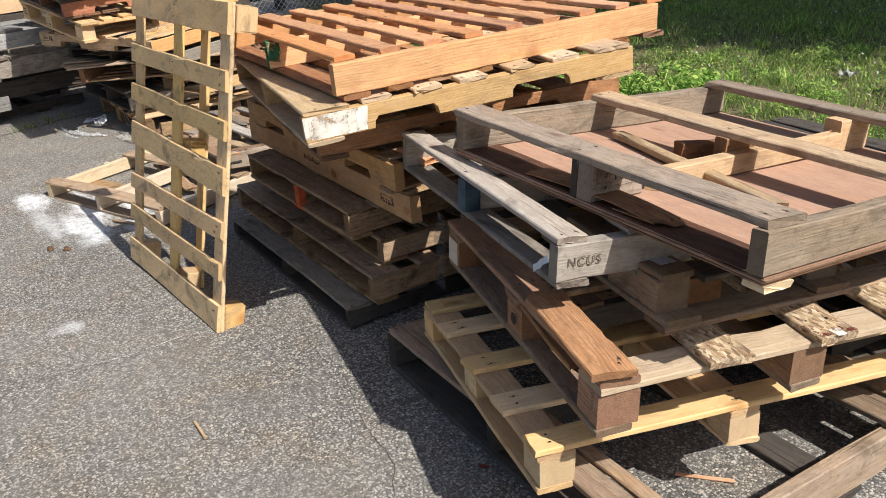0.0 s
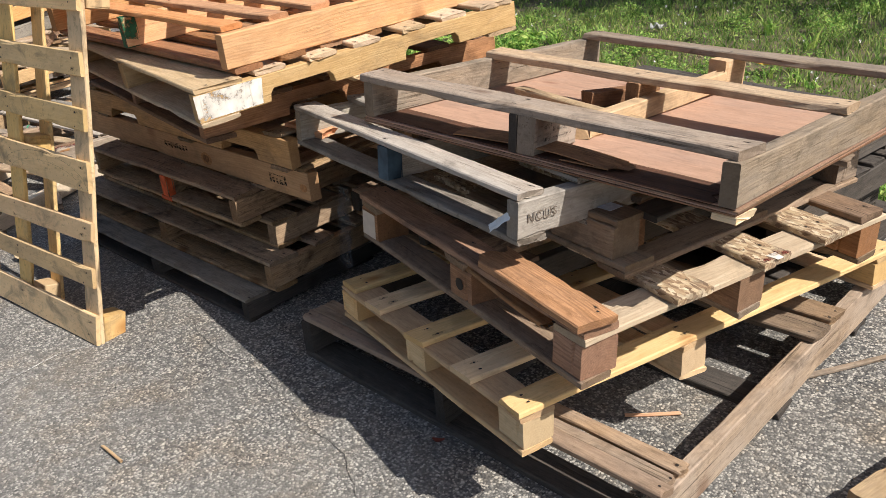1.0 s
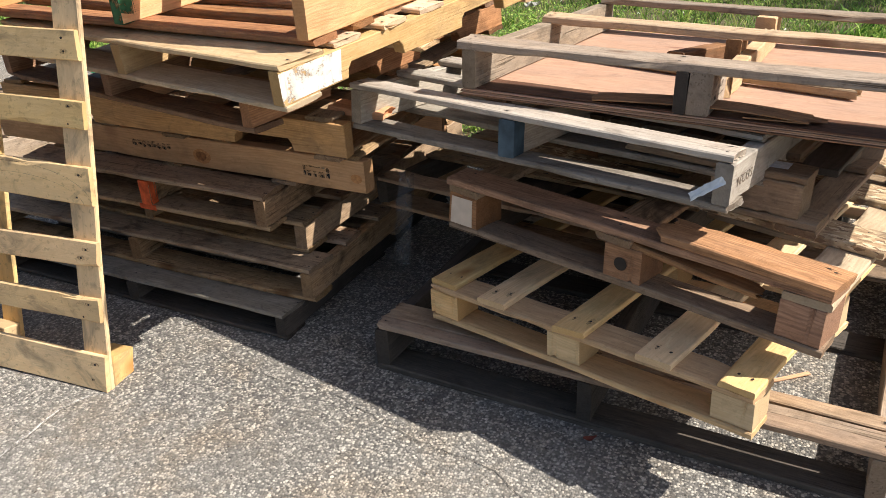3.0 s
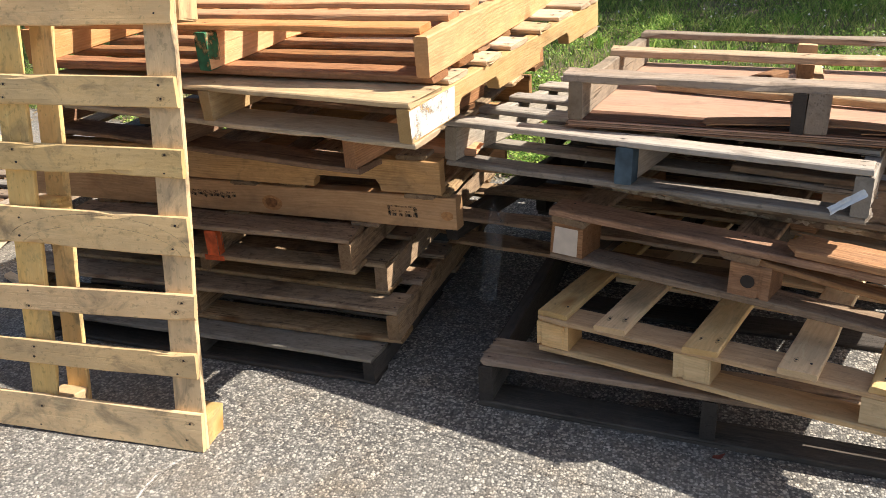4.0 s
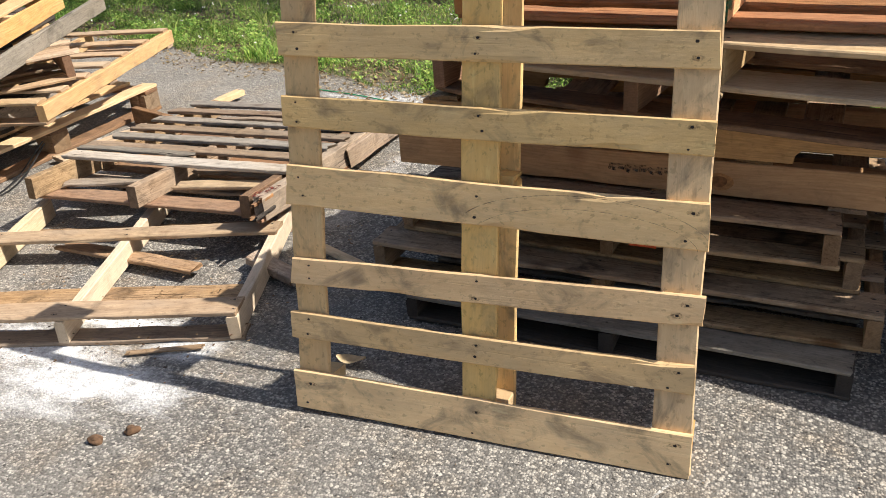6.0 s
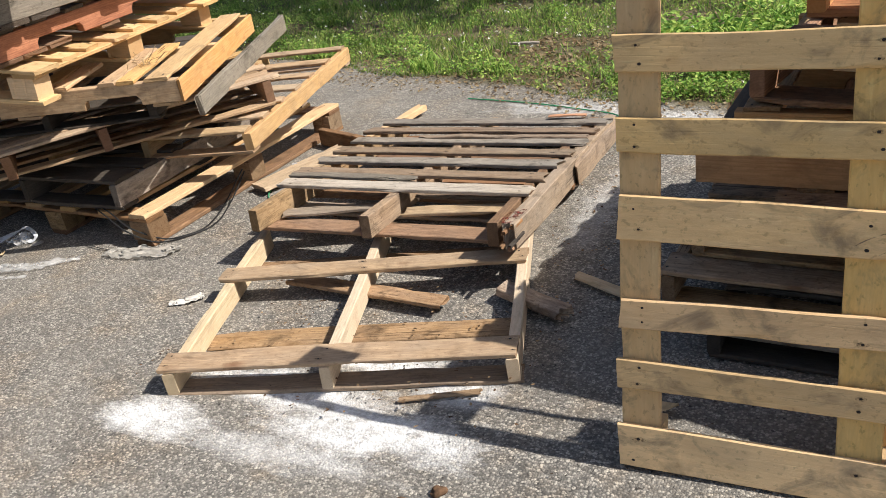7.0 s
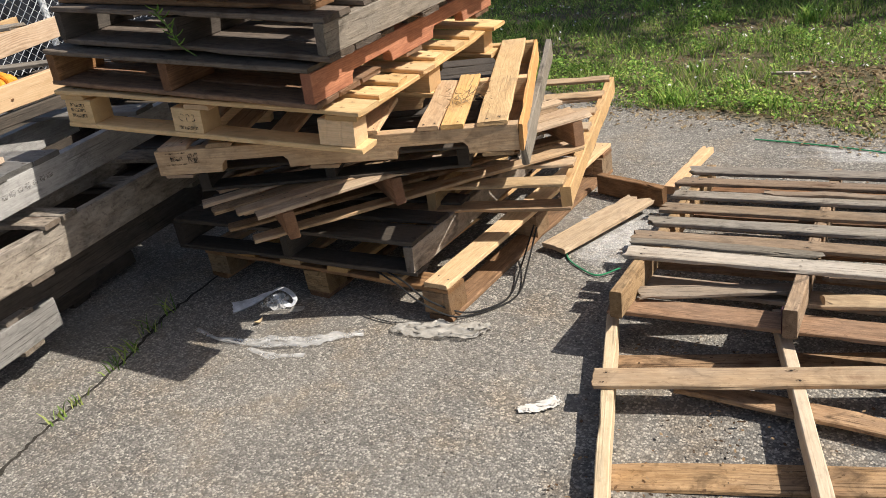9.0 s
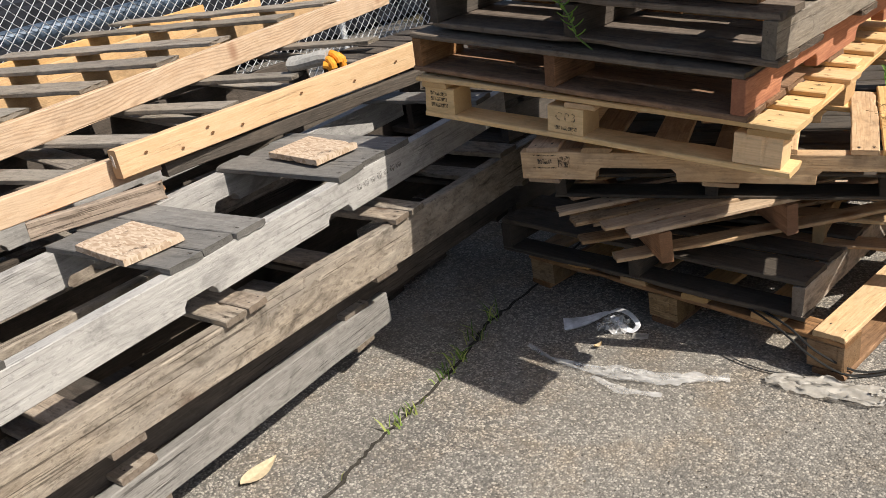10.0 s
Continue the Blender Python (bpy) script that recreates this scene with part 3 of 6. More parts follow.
    line = math_node(nt, "ADD", math_node(nt, "MULTIPLY", math_node(nt, "MINIMUM", sep.outputs["X"], 0.0), 0.34), sep.outputs["Y"])
    line = math_node(nt, "ADD", line, math_node(nt, "MULTIPLY", wob, 0.7))
    verge = ramp(nt, 0.0, 1.0, (0, 0, 0), (1, 1, 1))
    L(math_node(nt, "MULTIPLY", math_node(nt, "SUBTRACT", line, 2.46), 6.0), verge.inputs[0])
    soil = ramp(nt, 0.35, 0.7, (0.085, 0.075, 0.04), (0.19, 0.155, 0.09))
    L(tex("ShaderNodeTexNoise", "Fac", Scale=9.0, Detail=6.0), soil.inputs[0])
    col = mix(nt, verge.outputs["Color"], col, soil.outputs["Color"])
    L(col, bsdf.inputs["Base Color"])
    bsdf.inputs["Roughness"].default_value = 0.88
    bsdf.inputs["Specular IOR Level"].default_value = 0.3
    bp = node(nt, "ShaderNodeBump", Strength=0.7, Distance=0.004)
    rise = math_node(nt, "ADD", math_node(nt, "MULTIPLY", near.outputs["Color"], 0.5), math_node(nt, "MULTIPLY", cell.outputs[1], 0.5))
    L(math_node(nt, "ADD", math_node(nt, "SUBTRACT", 1.0, stones.outputs["Distance"]), rise), bp.inputs["Height"])
    L(bp.outputs[0], bsdf.inputs["Normal"])
    return mat


def ground():
    bm = bmesh.new()
    xs = [-400, -60, -15] + [-7 + 0.25 * i for i in range(57)] + [15, 60, 400]
    ys = [-400, -60, -12] + [-4 + 0.25 * i for i in range(37)] + [12, 60, 400]
    g = [[bm.verts.new((x, y, ground_z(x, y))) for y in ys] for x in xs]
    for i in range(len(xs) - 1):
        for j in range(len(ys) - 1):
            bm.faces.new((g[i][j], g[i + 1][j], g[i + 1][j + 1], g[i][j + 1]))
    for f in bm.faces:
        f.smooth = True
    return tagged(part("ground", bm, ground_material(), None), "grey weathered asphalt with white powder stains and a grassy verge", "ground", "", "structure")


ground()


def ribbon(name, keys, w, mat, label, wander=0.018):
    """A narrow ragged line on the ground."""
    bm = bmesh.new()
    pts = curve_points([(x, y, 0) for x, y in keys], 10)
    prev = None
    for i, p in enumerate(pts):
        d = (pts[min(i + 1, len(pts) - 1)] - pts[max(i - 1, 0)]).normalized()
        s = Vector((-d.y, d.x, 0))
        off = s * wander * noise.noise((i * 0.7, p.x * 3, 0))
        k = w * (0.55 + 0.9 * abs(noise.noise((i * 0.45, 4.0, p.y))))
        z = Vector((0, 0, ground_z(p.x, p.y) + 0.0025))
        row = [bm.verts.new(p + off + s * k + z), bm.verts.new(p + off - s * k + z)]
        if prev:
            bm.faces.new((prev[0], prev[1], row[1], row[0]))
        prev = row
    bmesh.ops.recalc_face_normals(bm, faces=bm.faces)
    ob = tagged(part(name, bm, mat, None), label, "crack", "", "structure")
    return ob


TAR = plain("crack_dirt", (0.045, 0.04, 0.033), 0.95, scale=90, vary=0.5)
SEAM = plain("crack_sand", (0.10, 0.09, 0.08), 0.95, scale=90, vary=0.5)
CHALK = plain("white_chalk_line", (0.62, 0.60, 0.56), 0.9, scale=60, vary=0.35)
ribbon("ground_crack", [(-4.15, -1.0), (-4.2, -0.42), (-4.255, -0.2), (-4.29, 0.0), (-4.35, 0.3), (-4.44, 0.57), (-4.47, 0.9), (-4.6, 1.6)], 0.0095, TAR, "dark crack across the asphalt")
ribbon("ground_crack", [(0.10, 0.31), (0.35, 0.22), (0.62, 0.20), (0.9, 0.10), (1.12, 0.06), (1.3, -0.05)], 0.0014, SEAM, "fine dark crack across the asphalt")
flaked(CHALK, 45.0, 0.40, 0.60)
ribbon("chalk_mark", [(-0.005, 0.005), (-0.05, -0.04), (-0.078, -0.10), (-0.079, -0.2), (-0.088, -0.33), (-0.12, -0.45)], 0.0045, CHALK, "white scraped line on the asphalt", 0.004)
ribbon("ground_crack", [(-0.04, -0.045), (-0.07, -0.11), (-0.071, -0.21), (-0.08, -0.34), (-0.11, -0.46), (-0.2, -0.8)], 0.0013, SEAM, "fine dark crack across the asphalt", 0.005)


# ---- verge plants ----
def plant_material(name, a, b, c):
    mat, nt, bsdf = blank(name)
    geo = nt.nodes.new("ShaderNodeNewGeometry")
    r = ramp(nt, 0.0, 1.0, a, c)
    e = r.color_ramp.elements.new(0.5)
    e.color = (*b, 1)
    nt.links.new(geo.outputs["Random Per Island"], r.inputs[0])
    nt.links.new(r.outputs["Color"], bsdf.inputs["Base Color"])
    bsdf.inputs["Roughness"].default_value = 0.6
    bsdf.inputs["Specular IOR Level"].default_value = 0.25
    tr = nt.nodes.new("ShaderNodeBsdfTranslucent")
    nt.links.new(r.outputs["Color"], tr.inputs["Color"])
    add = nt.nodes.new("ShaderNodeMixShader")
    add.inputs[0].default_value = 0.35
    nt.links.new(bsdf.outputs[0], add.inputs[1])
    nt.links.new(tr.outputs[0], add.inputs[2])
    nt.links.new(add.outputs[0], nt.nodes["Material Output"].inputs["Surface"])
    return mat


GRASS = plant_material("grass_green", (0.06, 0.13, 0.024), (0.22, 0.36, 0.075), (0.50, 0.52, 0.17))
CLOVER = plant_material("weed_green", (0.08, 0.19, 0.03), (0.27, 0.46, 0.09), (0.52, 0.62, 0.16))
STRAW = plant_material("dry_litter", (0.20, 0.13, 0.07), (0.33, 0.24, 0.13), (0.42, 0.34, 0.22))
LEAF = plant_material("tree_leaf", (0.03, 0.06, 0.012), (0.045, 0.085, 0.02), (0.06, 0.11, 0.026))
FLOWER = plain("clover_flower", (0.75, 0.74, 0.68), 0.8, vary=0.1)


def stuff(name, verts, faces, mat, label, category, smooth=False):
    me = bpy.data.meshes.new(name)
    me.from_pydata(verts, [], faces)
    me.materials.append(mat)
    return tagged(new(name, me), label, category, "", "stuff")


def scatter(r, n, far, near_power=1.7, x0=-8.0, x1=6.5):
    """Places on the verge, denser near its edge."""
    out = []
    for _ in range(n):
        x = r.uniform(x0, x1)
        d = far * r.random() ** near_power
        out.append((x, edge_y(x) + d, d))
    return out


def worn_through(x, y):
    """Whether the grass has died off here, in one trodden patch of the verge."""
    d = ((x + 2.05) / 0.75) ** 2 + ((y - 3.7) / 0.45) ** 2
    return d + 1.8 * noise.noise((x * 5, y * 5, 12.0)) < 0.8 and noise.noise((x * 37, y * 37, 1.0)) > -0.2


def blades(r, places, low, high, width):
    verts, faces = [], []
    for x, y, d in places:
        if 0.05 < d < 2.2 and noise.noise((x * 1.1, y * 1.6, 31.0)) > 0.12 and r.random() < 0.85:
            continue
        patch = 0.5 + 0.9 * noise.noise((x * 0.9, y * 0.9, 2.0)) + 0.5 * noise.noise((x * 3, y * 3, 6.0))
        h = r.uniform(low, high) * max(0.25, 0.55 + patch * 0.8) * min(1.0, 0.35 + d * 1.4)
        a = r.uniform(0, 6.283)
        w = width * r.uniform(0.6, 1.3) * (1 + d * 0.14)
        lean = r.uniform(0.3, 1.3) * h
        b = r.uniform(0, 6.283)
        cx, cy, lx, ly = w * math.cos(a), w * math.sin(a), lean * math.cos(b), lean * math.sin(b)
        if worn_through(x, y):
            continue
        k = len(verts)
        verts += [(x - cx, y - cy, -0.005), (x + cx, y + cy, -0.005), (x + 0.8 * cx + 0.4 * lx, y + 0.8 * cy + 0.4 * ly, h * 0.6),
                  (x - 0.8 * cx + 0.4 * lx, y - 0.8 * cy + 0.4 * ly, h * 0.6), (x + lx, y + ly, h)]
        faces += [(k, k + 1, k + 2, k + 3), (k + 3, k + 2, k + 4)]
    return verts, faces


def leaves(r, centres, size):
    """Small rounded leaves, tilted at random, round the given points."""
    verts, faces = [], []
    for x, y, z in centres:
        s = size * r.uniform(0.6, 1.4)
        q = Euler((r.uniform(-0.75, 0.75), r.uniform(-0.75, 0.75), r.uniform(0, 6.28))).to_matrix()
        k = len(verts)
        for px, py, pz in ((-1, 0, 0), (-0.3, -0.55, 0.12), (0.6, -0.45, 0.1), (1.1, 0, -0.1), (0.6, 0.45, 0.1), (-0.3, 0.55, 0.12)):
            v = q @ Vector((px * s, py * s, pz * s))
            verts.append((x + v.x, y + v.y, max(z + v.z, 0.003)))
        faces += [(k, k + 1, k + 2, k + 3), (k, k + 3, k + 4, k + 5)]
    return verts, faces


gr = random.Random(11)
stuff("verge_grass", *blades(gr, scatter(gr, 170000, 8.5, 1.5), 0.025, 0.085, 0.0024), GRASS, "uneven green grass on the verge beyond the asphalt", "grass")
spots = []
for cx, cy, cd in scatter(gr, 4300, 6.5, 1.5):
    if noise.noise((cx * 0.8, cy * 0.8, 9.0)) > -0.15:
        hgt = gr.uniform(0.03, 0.12)
        for _ in range(gr.randint(14, 30)):
            spots.append((cx + gr.gauss(0, 0.06), cy + abs(gr.gauss(0, 0.06)), gr.uniform(0.01, hgt)))
stalks = scatter(gr, 160, 7.0, 1.2)
stuff("verge_stalks", *blades(gr, stalks, 0.12, 0.30, 0.0016), GRASS, "sparse tall grass stalks standing in the verge", "grass")
tufts = []
for cx, cy, cd in scatter(gr, 110, 4.5, 1.2):
    tufts += [(cx + gr.gauss(0, 0.05), cy + gr.gauss(0, 0.05), 0.7 + cd) for _ in range(gr.randint(30, 70))]
stuff("verge_tufts", *blades(gr, tufts, 0.05, 0.12, 0.0036), CLOVER, "lush taller tufts of grass in the verge", "grass")
for cx, cy, cd in scatter(gr, 240, 3.2, 1.7):
    rad = gr.uniform(0.06, 0.17)
    for _ in range(int(1500 * rad)):
        a, q = gr.uniform(0, 6.283), rad * gr.random() ** 0.6
        spots.append((cx + q * math.cos(a), cy + q * math.sin(a), gr.uniform(0.02, max(0.03, 1.25 * math.sqrt(max(rad * rad - q * q, 0.0001))))))
spots = [p for p in spots if not worn_through(p[0], p[1]) and not (noise.noise((p[0] * 1.1, p[1] * 1.6, 31.0)) > 0.12 and gr.random() < 0.75)]
stuff("verge_weeds", *leaves(gr, spots, 0.0095), CLOVER, "clumps of broad-leaved green weeds among the grass", "weeds")
bare = [(x, y, 0.008) for x, y, d in scatter(gr, 14000, 2.2, 1.0) if noise.noise((x * 1.1, y * 1.6, 31.0)) > 0.12]
tr = random.Random(23)
for _ in range(3600):
    x, y = tr.uniform(-3.0, -1.2), tr.uniform(3.1, 4.3)
    if worn_through(x, y):
        bare.append((x, y, 0.008))
stuff("dry_thatch", *leaves(gr, bare, 0.014), STRAW, "dry brown thatch in the bare patches of the verge", "leaf litter")
litter = [(x, y - 0.22 + gr.uniform(-0.12, 0.2), 0.006) for x, y, d in scatter(gr, 9000, 0.65, 1.3)]
stuff("verge_litter", *leaves(gr, litter, 0.011), STRAW, "dry brown leaf litter along the edge of the asphalt", "leaf litter")
crumbs = [(x, y - 0.3 + gr.uniform(-0.25, 0.9), 0.012) for x, y, d in scatter(gr, 520, 0.5, 1.2)]
stuff("verge_debris", *leaves(gr, crumbs, 0.0125), plant_material("bark_debris", (0.05, 0.032, 0.02), (0.16, 0.10, 0.055), (0.42, 0.33, 0.21)), "bark chips and twig ends strewn along the verge", "debris")
petals = []
for x, y, d in scatter(gr, 700, 5.5, 1.0):
    z = gr.uniform(0.07, 0.13)
    petals += [(x + gr.gauss(0, 0.004), y + gr.gauss(0, 0.004), z + gr.gauss(0, 0.004)) for _ in range(4)]
stuff("clover_flowers", *leaves(gr, petals, 0.0075), FLOWER, "small white clover flowers scattered in the grass", "flowers")

# broad-leaved weeds stand taller at one end of the verge
lush = []
for _ in range(46):
    cx, cy, top = tr.uniform(-1.72, -0.75), tr.uniform(3.02, 4.3), tr.uniform(0.06, 0.2)
    lush += [(cx + tr.gauss(0, 0.055), cy + tr.gauss(0, 0.055), tr.uniform(0.02, top)) for _ in range(tr.randint(50, 100))]
stuff("tall_weeds", *leaves(tr, lush, 0.019), CLOVER, "taller broad-leaved weeds at the edge of the verge", "weeds")
# strap-leaved rosettes
straps = []
for cx, cy in [(tr.uniform(-1.6, -0.7), tr.uniform(3.0, 4.4)) for _ in range(26)] + [(tr.uniform(0.3, 3.2), tr.uniform(3.9, 5.4)) for _ in range(22)]:
    straps += [(cx + tr.gauss(0, 0.025), cy + tr.gauss(0, 0.025), 3.0) for _ in range(tr.randint(12, 26))]
stuff("strap_weeds", *blades(tr, straps, 0.05, 0.15, 0.0062), CLOVER, "strap-leaved weeds in loose rosettes on the verge", "weeds")


def tree(m, label, height, spread, seed, per_tip=110):
    r = random.Random(seed)
    t = thing("shade_tree", m, label, "tree", "trees behind the verge")
    bm = bmesh.new()
    tips = []

    def limb(p, d, length, rad, depth):
        rings = []
        for i in range(5):
            f = i / 4
            q = p + d * length * f + Vector((0, 0, 0.12 * length * f * f))
            s = d.orthogonal().normalized()
            u = d.cross(s).normalized()
            rr = rad * (1 - 0.55 * f)
            rings.append([bm.verts.new(q + rr * (math.cos(a) * s + math.sin(a) * u)) for a in [k * 6.2832 / 7 for k in range(7)]])
        for a, b in zip(rings, rings[1:]):
            for k in range(7):
                bm.faces.new((a[k], a[(k + 1) % 7], b[(k + 1) % 7], b[k]))
        end = p + d * length + Vector((0, 0, 0.12 * length))
        tips.append(end)
        if depth:
            for _ in range(4):
                nd = (d + Vector((r.uniform(-1, 1), r.uniform(-1, 1), r.uniform(-0.2, 0.7)))).normalized()
                limb(p + d * length * r.uniform(0.5, 0.95), nd, length * r.uniform(0.5, 0.75), rad * 0.45, depth - 1)

    limb(Vector((0, 0, -0.1)), Vector((0.03, 0.02, 1)).normalized(), height * 0.45, 0.17, 3)
    bmesh.ops.recalc_face_normals(bm, faces=bm.faces)
    part("trunk", bm, DARK, t)
    pts = []
    for tip in tips:
        for _ in range(per_tip):
            pts.append((tip.x + r.gauss(0, spread), tip.y + r.gauss(0, spread), max(2.3, tip.z + r.gauss(0, spread * 0.8))))
    v, f = leaves(r, pts, 0.085)
    me = bpy.data.meshes.new("crown")
    me.from_pydata(v, [], f)
    me.materials.append(LEAF)
    crown = new("crown", me)
    crown.parent = t
    return t


# Trees stand out of view, added to shade the far grass.
for k, (x, y, hh) in enumerate(((0.9, 10.0, 8.5), (4.2, 9.2, 9.0), (7.6, 9.4, 8.0), (-2.4, 11.2, 8.5))):
    tree(pose(x, y, 0, 0, 0, 70 * k), "leafy green broadleaf tree shading the far grass", hh, 0.55, 40 + k)

# Two more unseen trees, added to deepen that shade.
for k, (x, y) in enumerate(((0.1, 8.3), (4.4, 9.0))):
    tree(pose(x, y, 0, 0, 0, 130 * k), "spreading leafy tree shading the grass", 10.0, 0.75, 60 + k, 120)

# ---- standing pallet ----
lean = math.atan(0.235)
stand_m = pose(-1.02, 0.0, 0.002, 90 - math.degrees(lean), 0, 0)
stand = thing("standing_pallet", stand_m, "pale pine pallet standing on its edge, leaning back", "pallet", "loose pallets")
SLATS = ((0.003, 0.112, 0.003, 0.110), (0.205, 0.274, 0.206, 0.278), (0.351, 0.423, 0.372, 0.441), (0.561, 0.662, 0.539, 0.645), (0.757, 0.835, 0.744, 0.818), (0.929, 1.006, 0.920, 0.998), (1.125, 1.238, 1.122, 1.238))
for l0, l1, r0, r1 in SLATS:
    dx = rng.uniform(-0.006, 0.004) - 0.017 * l0
    plank(stand, (dx, (l0 + l1) / 2, -0.008), (1.022 + dx, (r0 + r1) / 2, -0.008), (l1 - l0 + r1 - r0) / 2, 0.015, STAND, "slat", nails=(0.045, 0.51, 0.975), bow=rng.uniform(-0.002, 0.003), jag=(0.003, 0.003))
for x in (0.047, 0.508, 0.975):
    plank(stand, (x, 0.002, -0.0245), (x - 0.02, 1.236, -0.0245), 0.09, 0.016, STAND, "upright_board")
for x, y in ((0.047, 0.05), (0.53, 0.05), (0.975, 0.05), (0.03, 1.18), (0.512, 1.18), (0.965, 1.18)):
    block(stand, x, y, -0.116, 0.085, 0.095, 0.083, STAND)
block(stand, 0.53, 0.62, -0.116, 0.085, 0.095, 0.083, STAND)
plank(stand, (0.537, 0.01, -0.124), (0.519, 1.23, -0.124), 0.075, 0.015, STAND, "back_board")

SAWMARK = plain("saw_mark", (0.16, 0.12, 0.075), 0.85, vary=0.4, scale=60)
flaked(SAWMARK, 55.0, 0.40, 0.62)
for k, (cx, cy, rx, ry) in enumerate(((0.735, 0.545, 0.285, 0.095), (0.745, 0.535, 0.25, 0.075))):
    bm = bmesh.new()
    prev = None
    for i in range(37):
        a = radians(158 - 154 * i / 36)
        w = 0.0012 * (0.6 + abs(noise.noise((i * 0.4, k * 5.0, 0)))) * (1 if k == 0 else 0.6)
        row = [bm.verts.new((cx + (rx + d) * math.cos(a), cy + (ry + d) * math.sin(a), 0.0036)) for d in (-w, w)]
        if prev:
            bm.faces.new((prev[0], row[0], row[1], prev[1]))
        prev = row
    bmesh.ops.recalc_face_normals(bm, faces=bm.faces)
    onto(part("saw_mark", bm, SAWMARK, stand, "faint curved saw mark"), named(stand, "slat", 3))

# ---- stack with the stencilled pallet ----
STACK_R = "pallets stacked by the verge"
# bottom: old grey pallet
# Left and middle stringers and bottom boards darkened for shade under the deck.
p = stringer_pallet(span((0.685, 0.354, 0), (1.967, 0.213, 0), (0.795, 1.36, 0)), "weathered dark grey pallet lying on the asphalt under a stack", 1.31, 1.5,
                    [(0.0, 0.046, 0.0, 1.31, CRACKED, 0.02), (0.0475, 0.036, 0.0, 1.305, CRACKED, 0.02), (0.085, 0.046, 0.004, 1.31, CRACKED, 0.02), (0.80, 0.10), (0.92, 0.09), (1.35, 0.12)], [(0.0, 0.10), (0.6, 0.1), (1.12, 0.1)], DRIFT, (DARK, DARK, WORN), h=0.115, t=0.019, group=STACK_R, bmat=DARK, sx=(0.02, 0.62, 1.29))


def block_pallet(m, label, wide, deep, heights, decks, rails, feet, cols, rows, mats, size=(0.1, 0.1), along="y", group="", name="wooden_pallet"):
    """Blocks between foot boards and rails, with deck boards across the rails.
    heights: foot, block, rail, deck; decks and rails: (place, width[, from, to, material]); along: the way the deck boards run."""
    p = thing(name, m, label, "pallet", group)
    tf, hb, tr, td = heights
    dmat, rmat, bmat, fmat = mats
    run = wide if along == "x" else deep

    def lay(c, w, s, e, z, t, mt, nm, axis, side, nails, j=0.004):
        if axis == "x":
            a, b = (s, c + w / 2, z), (e, c + w / 2 + rng.uniform(-0.006, 0.006), z)
        else:
            a, b = (c + w / 2, s, z), (c + w / 2 + rng.uniform(-0.006, 0.006), e, z)
        plank(p, a, b, w, t, mt, nm, nails=[n - s for n in nails if s < n < e], side=side, jag=(j, j), bow=rng.uniform(-0.001, 0.002))

    other = "y" if along == "x" else "x"
    across = deep if along == "x" else wide
    rail_mid = [r[0] + r[1] / 2 for r in rails]
    for r in decks:
        s, e = (r[2], r[3]) if len(r) > 3 else (0.0, run)
        lay(r[0], r[1], s, e, tf + hb + tr + td / 2, td, r[4] if len(r) > 4 else dmat, "deck_board", along, 1, rail_mid, 0.006)
    for r in rails:
        s, e = (r[2], r[3]) if len(r) > 3 else (0.0, across)
        lay(r[0], r[1], s, e, tf + hb + tr / 2, tr, r[4] if len(r) > 4 else rmat, "rail_board", other, 1, ())
    for ax, c, w in feet:
        lay(c, w, 0.0, wide if ax == "x" else deep, tf / 2, tf, fmat, "foot_board", ax, -1, ())
    for x in cols:
        for y in rows:
            block(p, x, y, tf, size[0], size[1], hb, bmat)
    return p


# pale block pallet
block_pallet(span((0.843, 0.398, 0.175), (1.698, 0.106, 0.208), (1.042, 0.905, 0.150)), "pale pine block pallet in a crooked stack", 0.905, 1.45, (0.015, 0.072, 0.016, 0.017),
             [(0.003, 0.085, 0.006, 1.45), (0.172, 0.085, -0.006, 1.45), (0.41, 0.085, -0.012, 1.45), (0.632, 0.085, -0.014, 1.45), (0.82, 0.085, -0.006, 1.45)],
             [(0.0, 0.095), (0.51, 0.09), (1.34, 0.095)], [("x", 0.0, 0.09), ("x", 0.52, 0.09), ("x", 1.34, 0.09)],
             (0.047, 0.43, 0.857), (0.05, 0.56, 1.385), (PALE, YELLOW, PALE, PALE), size=(0.09, 0.09), group=STACK_R)
# brown block pallet with a patched front board
m = span((0.862, 0.51, 0.405), (1.806, 0.188, 0.385), (1.178, 1.459, 0.365))
p = block_pallet(m, "old brown block pallet with split deck boards", 1.0, 1.1, (0.018, 0.088, 0.018, 0.02),
                 [(0.0, 0.095, -0.01, 1.0, RUST), (0.265, 0.115, 0.0, 1.02, FLAKY), (0.553, 0.11, 0.0, 1.02, FLAKY), (0.785, 0.115, 0.0, 1.02, FLAKY), (0.98, 0.10)],
                 [(0.0, 0.1), (0.45, 0.1), (0.90, 0.1, 0, 1.1, BLOND)], [("x", 0.0, 0.09), ("x", 0.5, 0.09), ("x", 1.0, 0.09)],
                 (0.05, 0.535, 0.945), (0.05, 0.55, 1.04), (BROWN, UMBER, RUST, DRIFT), size=(0.1, 0.1), along="x", group=STACK_R)
plank(p, (0.60, 0.045, 0.162), (1.01, 0.03, 0.160), 0.105, 0.019, RUST, "patch_board", nails=(0.37, 0.39), jag=(0.05, 0.004), label="reddish repair board")
plank(p, (0.53, 0.03, 0.112), (0.86, 0.03, 0.085), 0.05, 0.014, RUST, "split_strip", jag=(0.03, 0.06), label="splintered hanging strip")
bm = bmesh.new()
bmesh.ops.create_circle(bm, cap_ends=True, segments=20, radius=0.017)
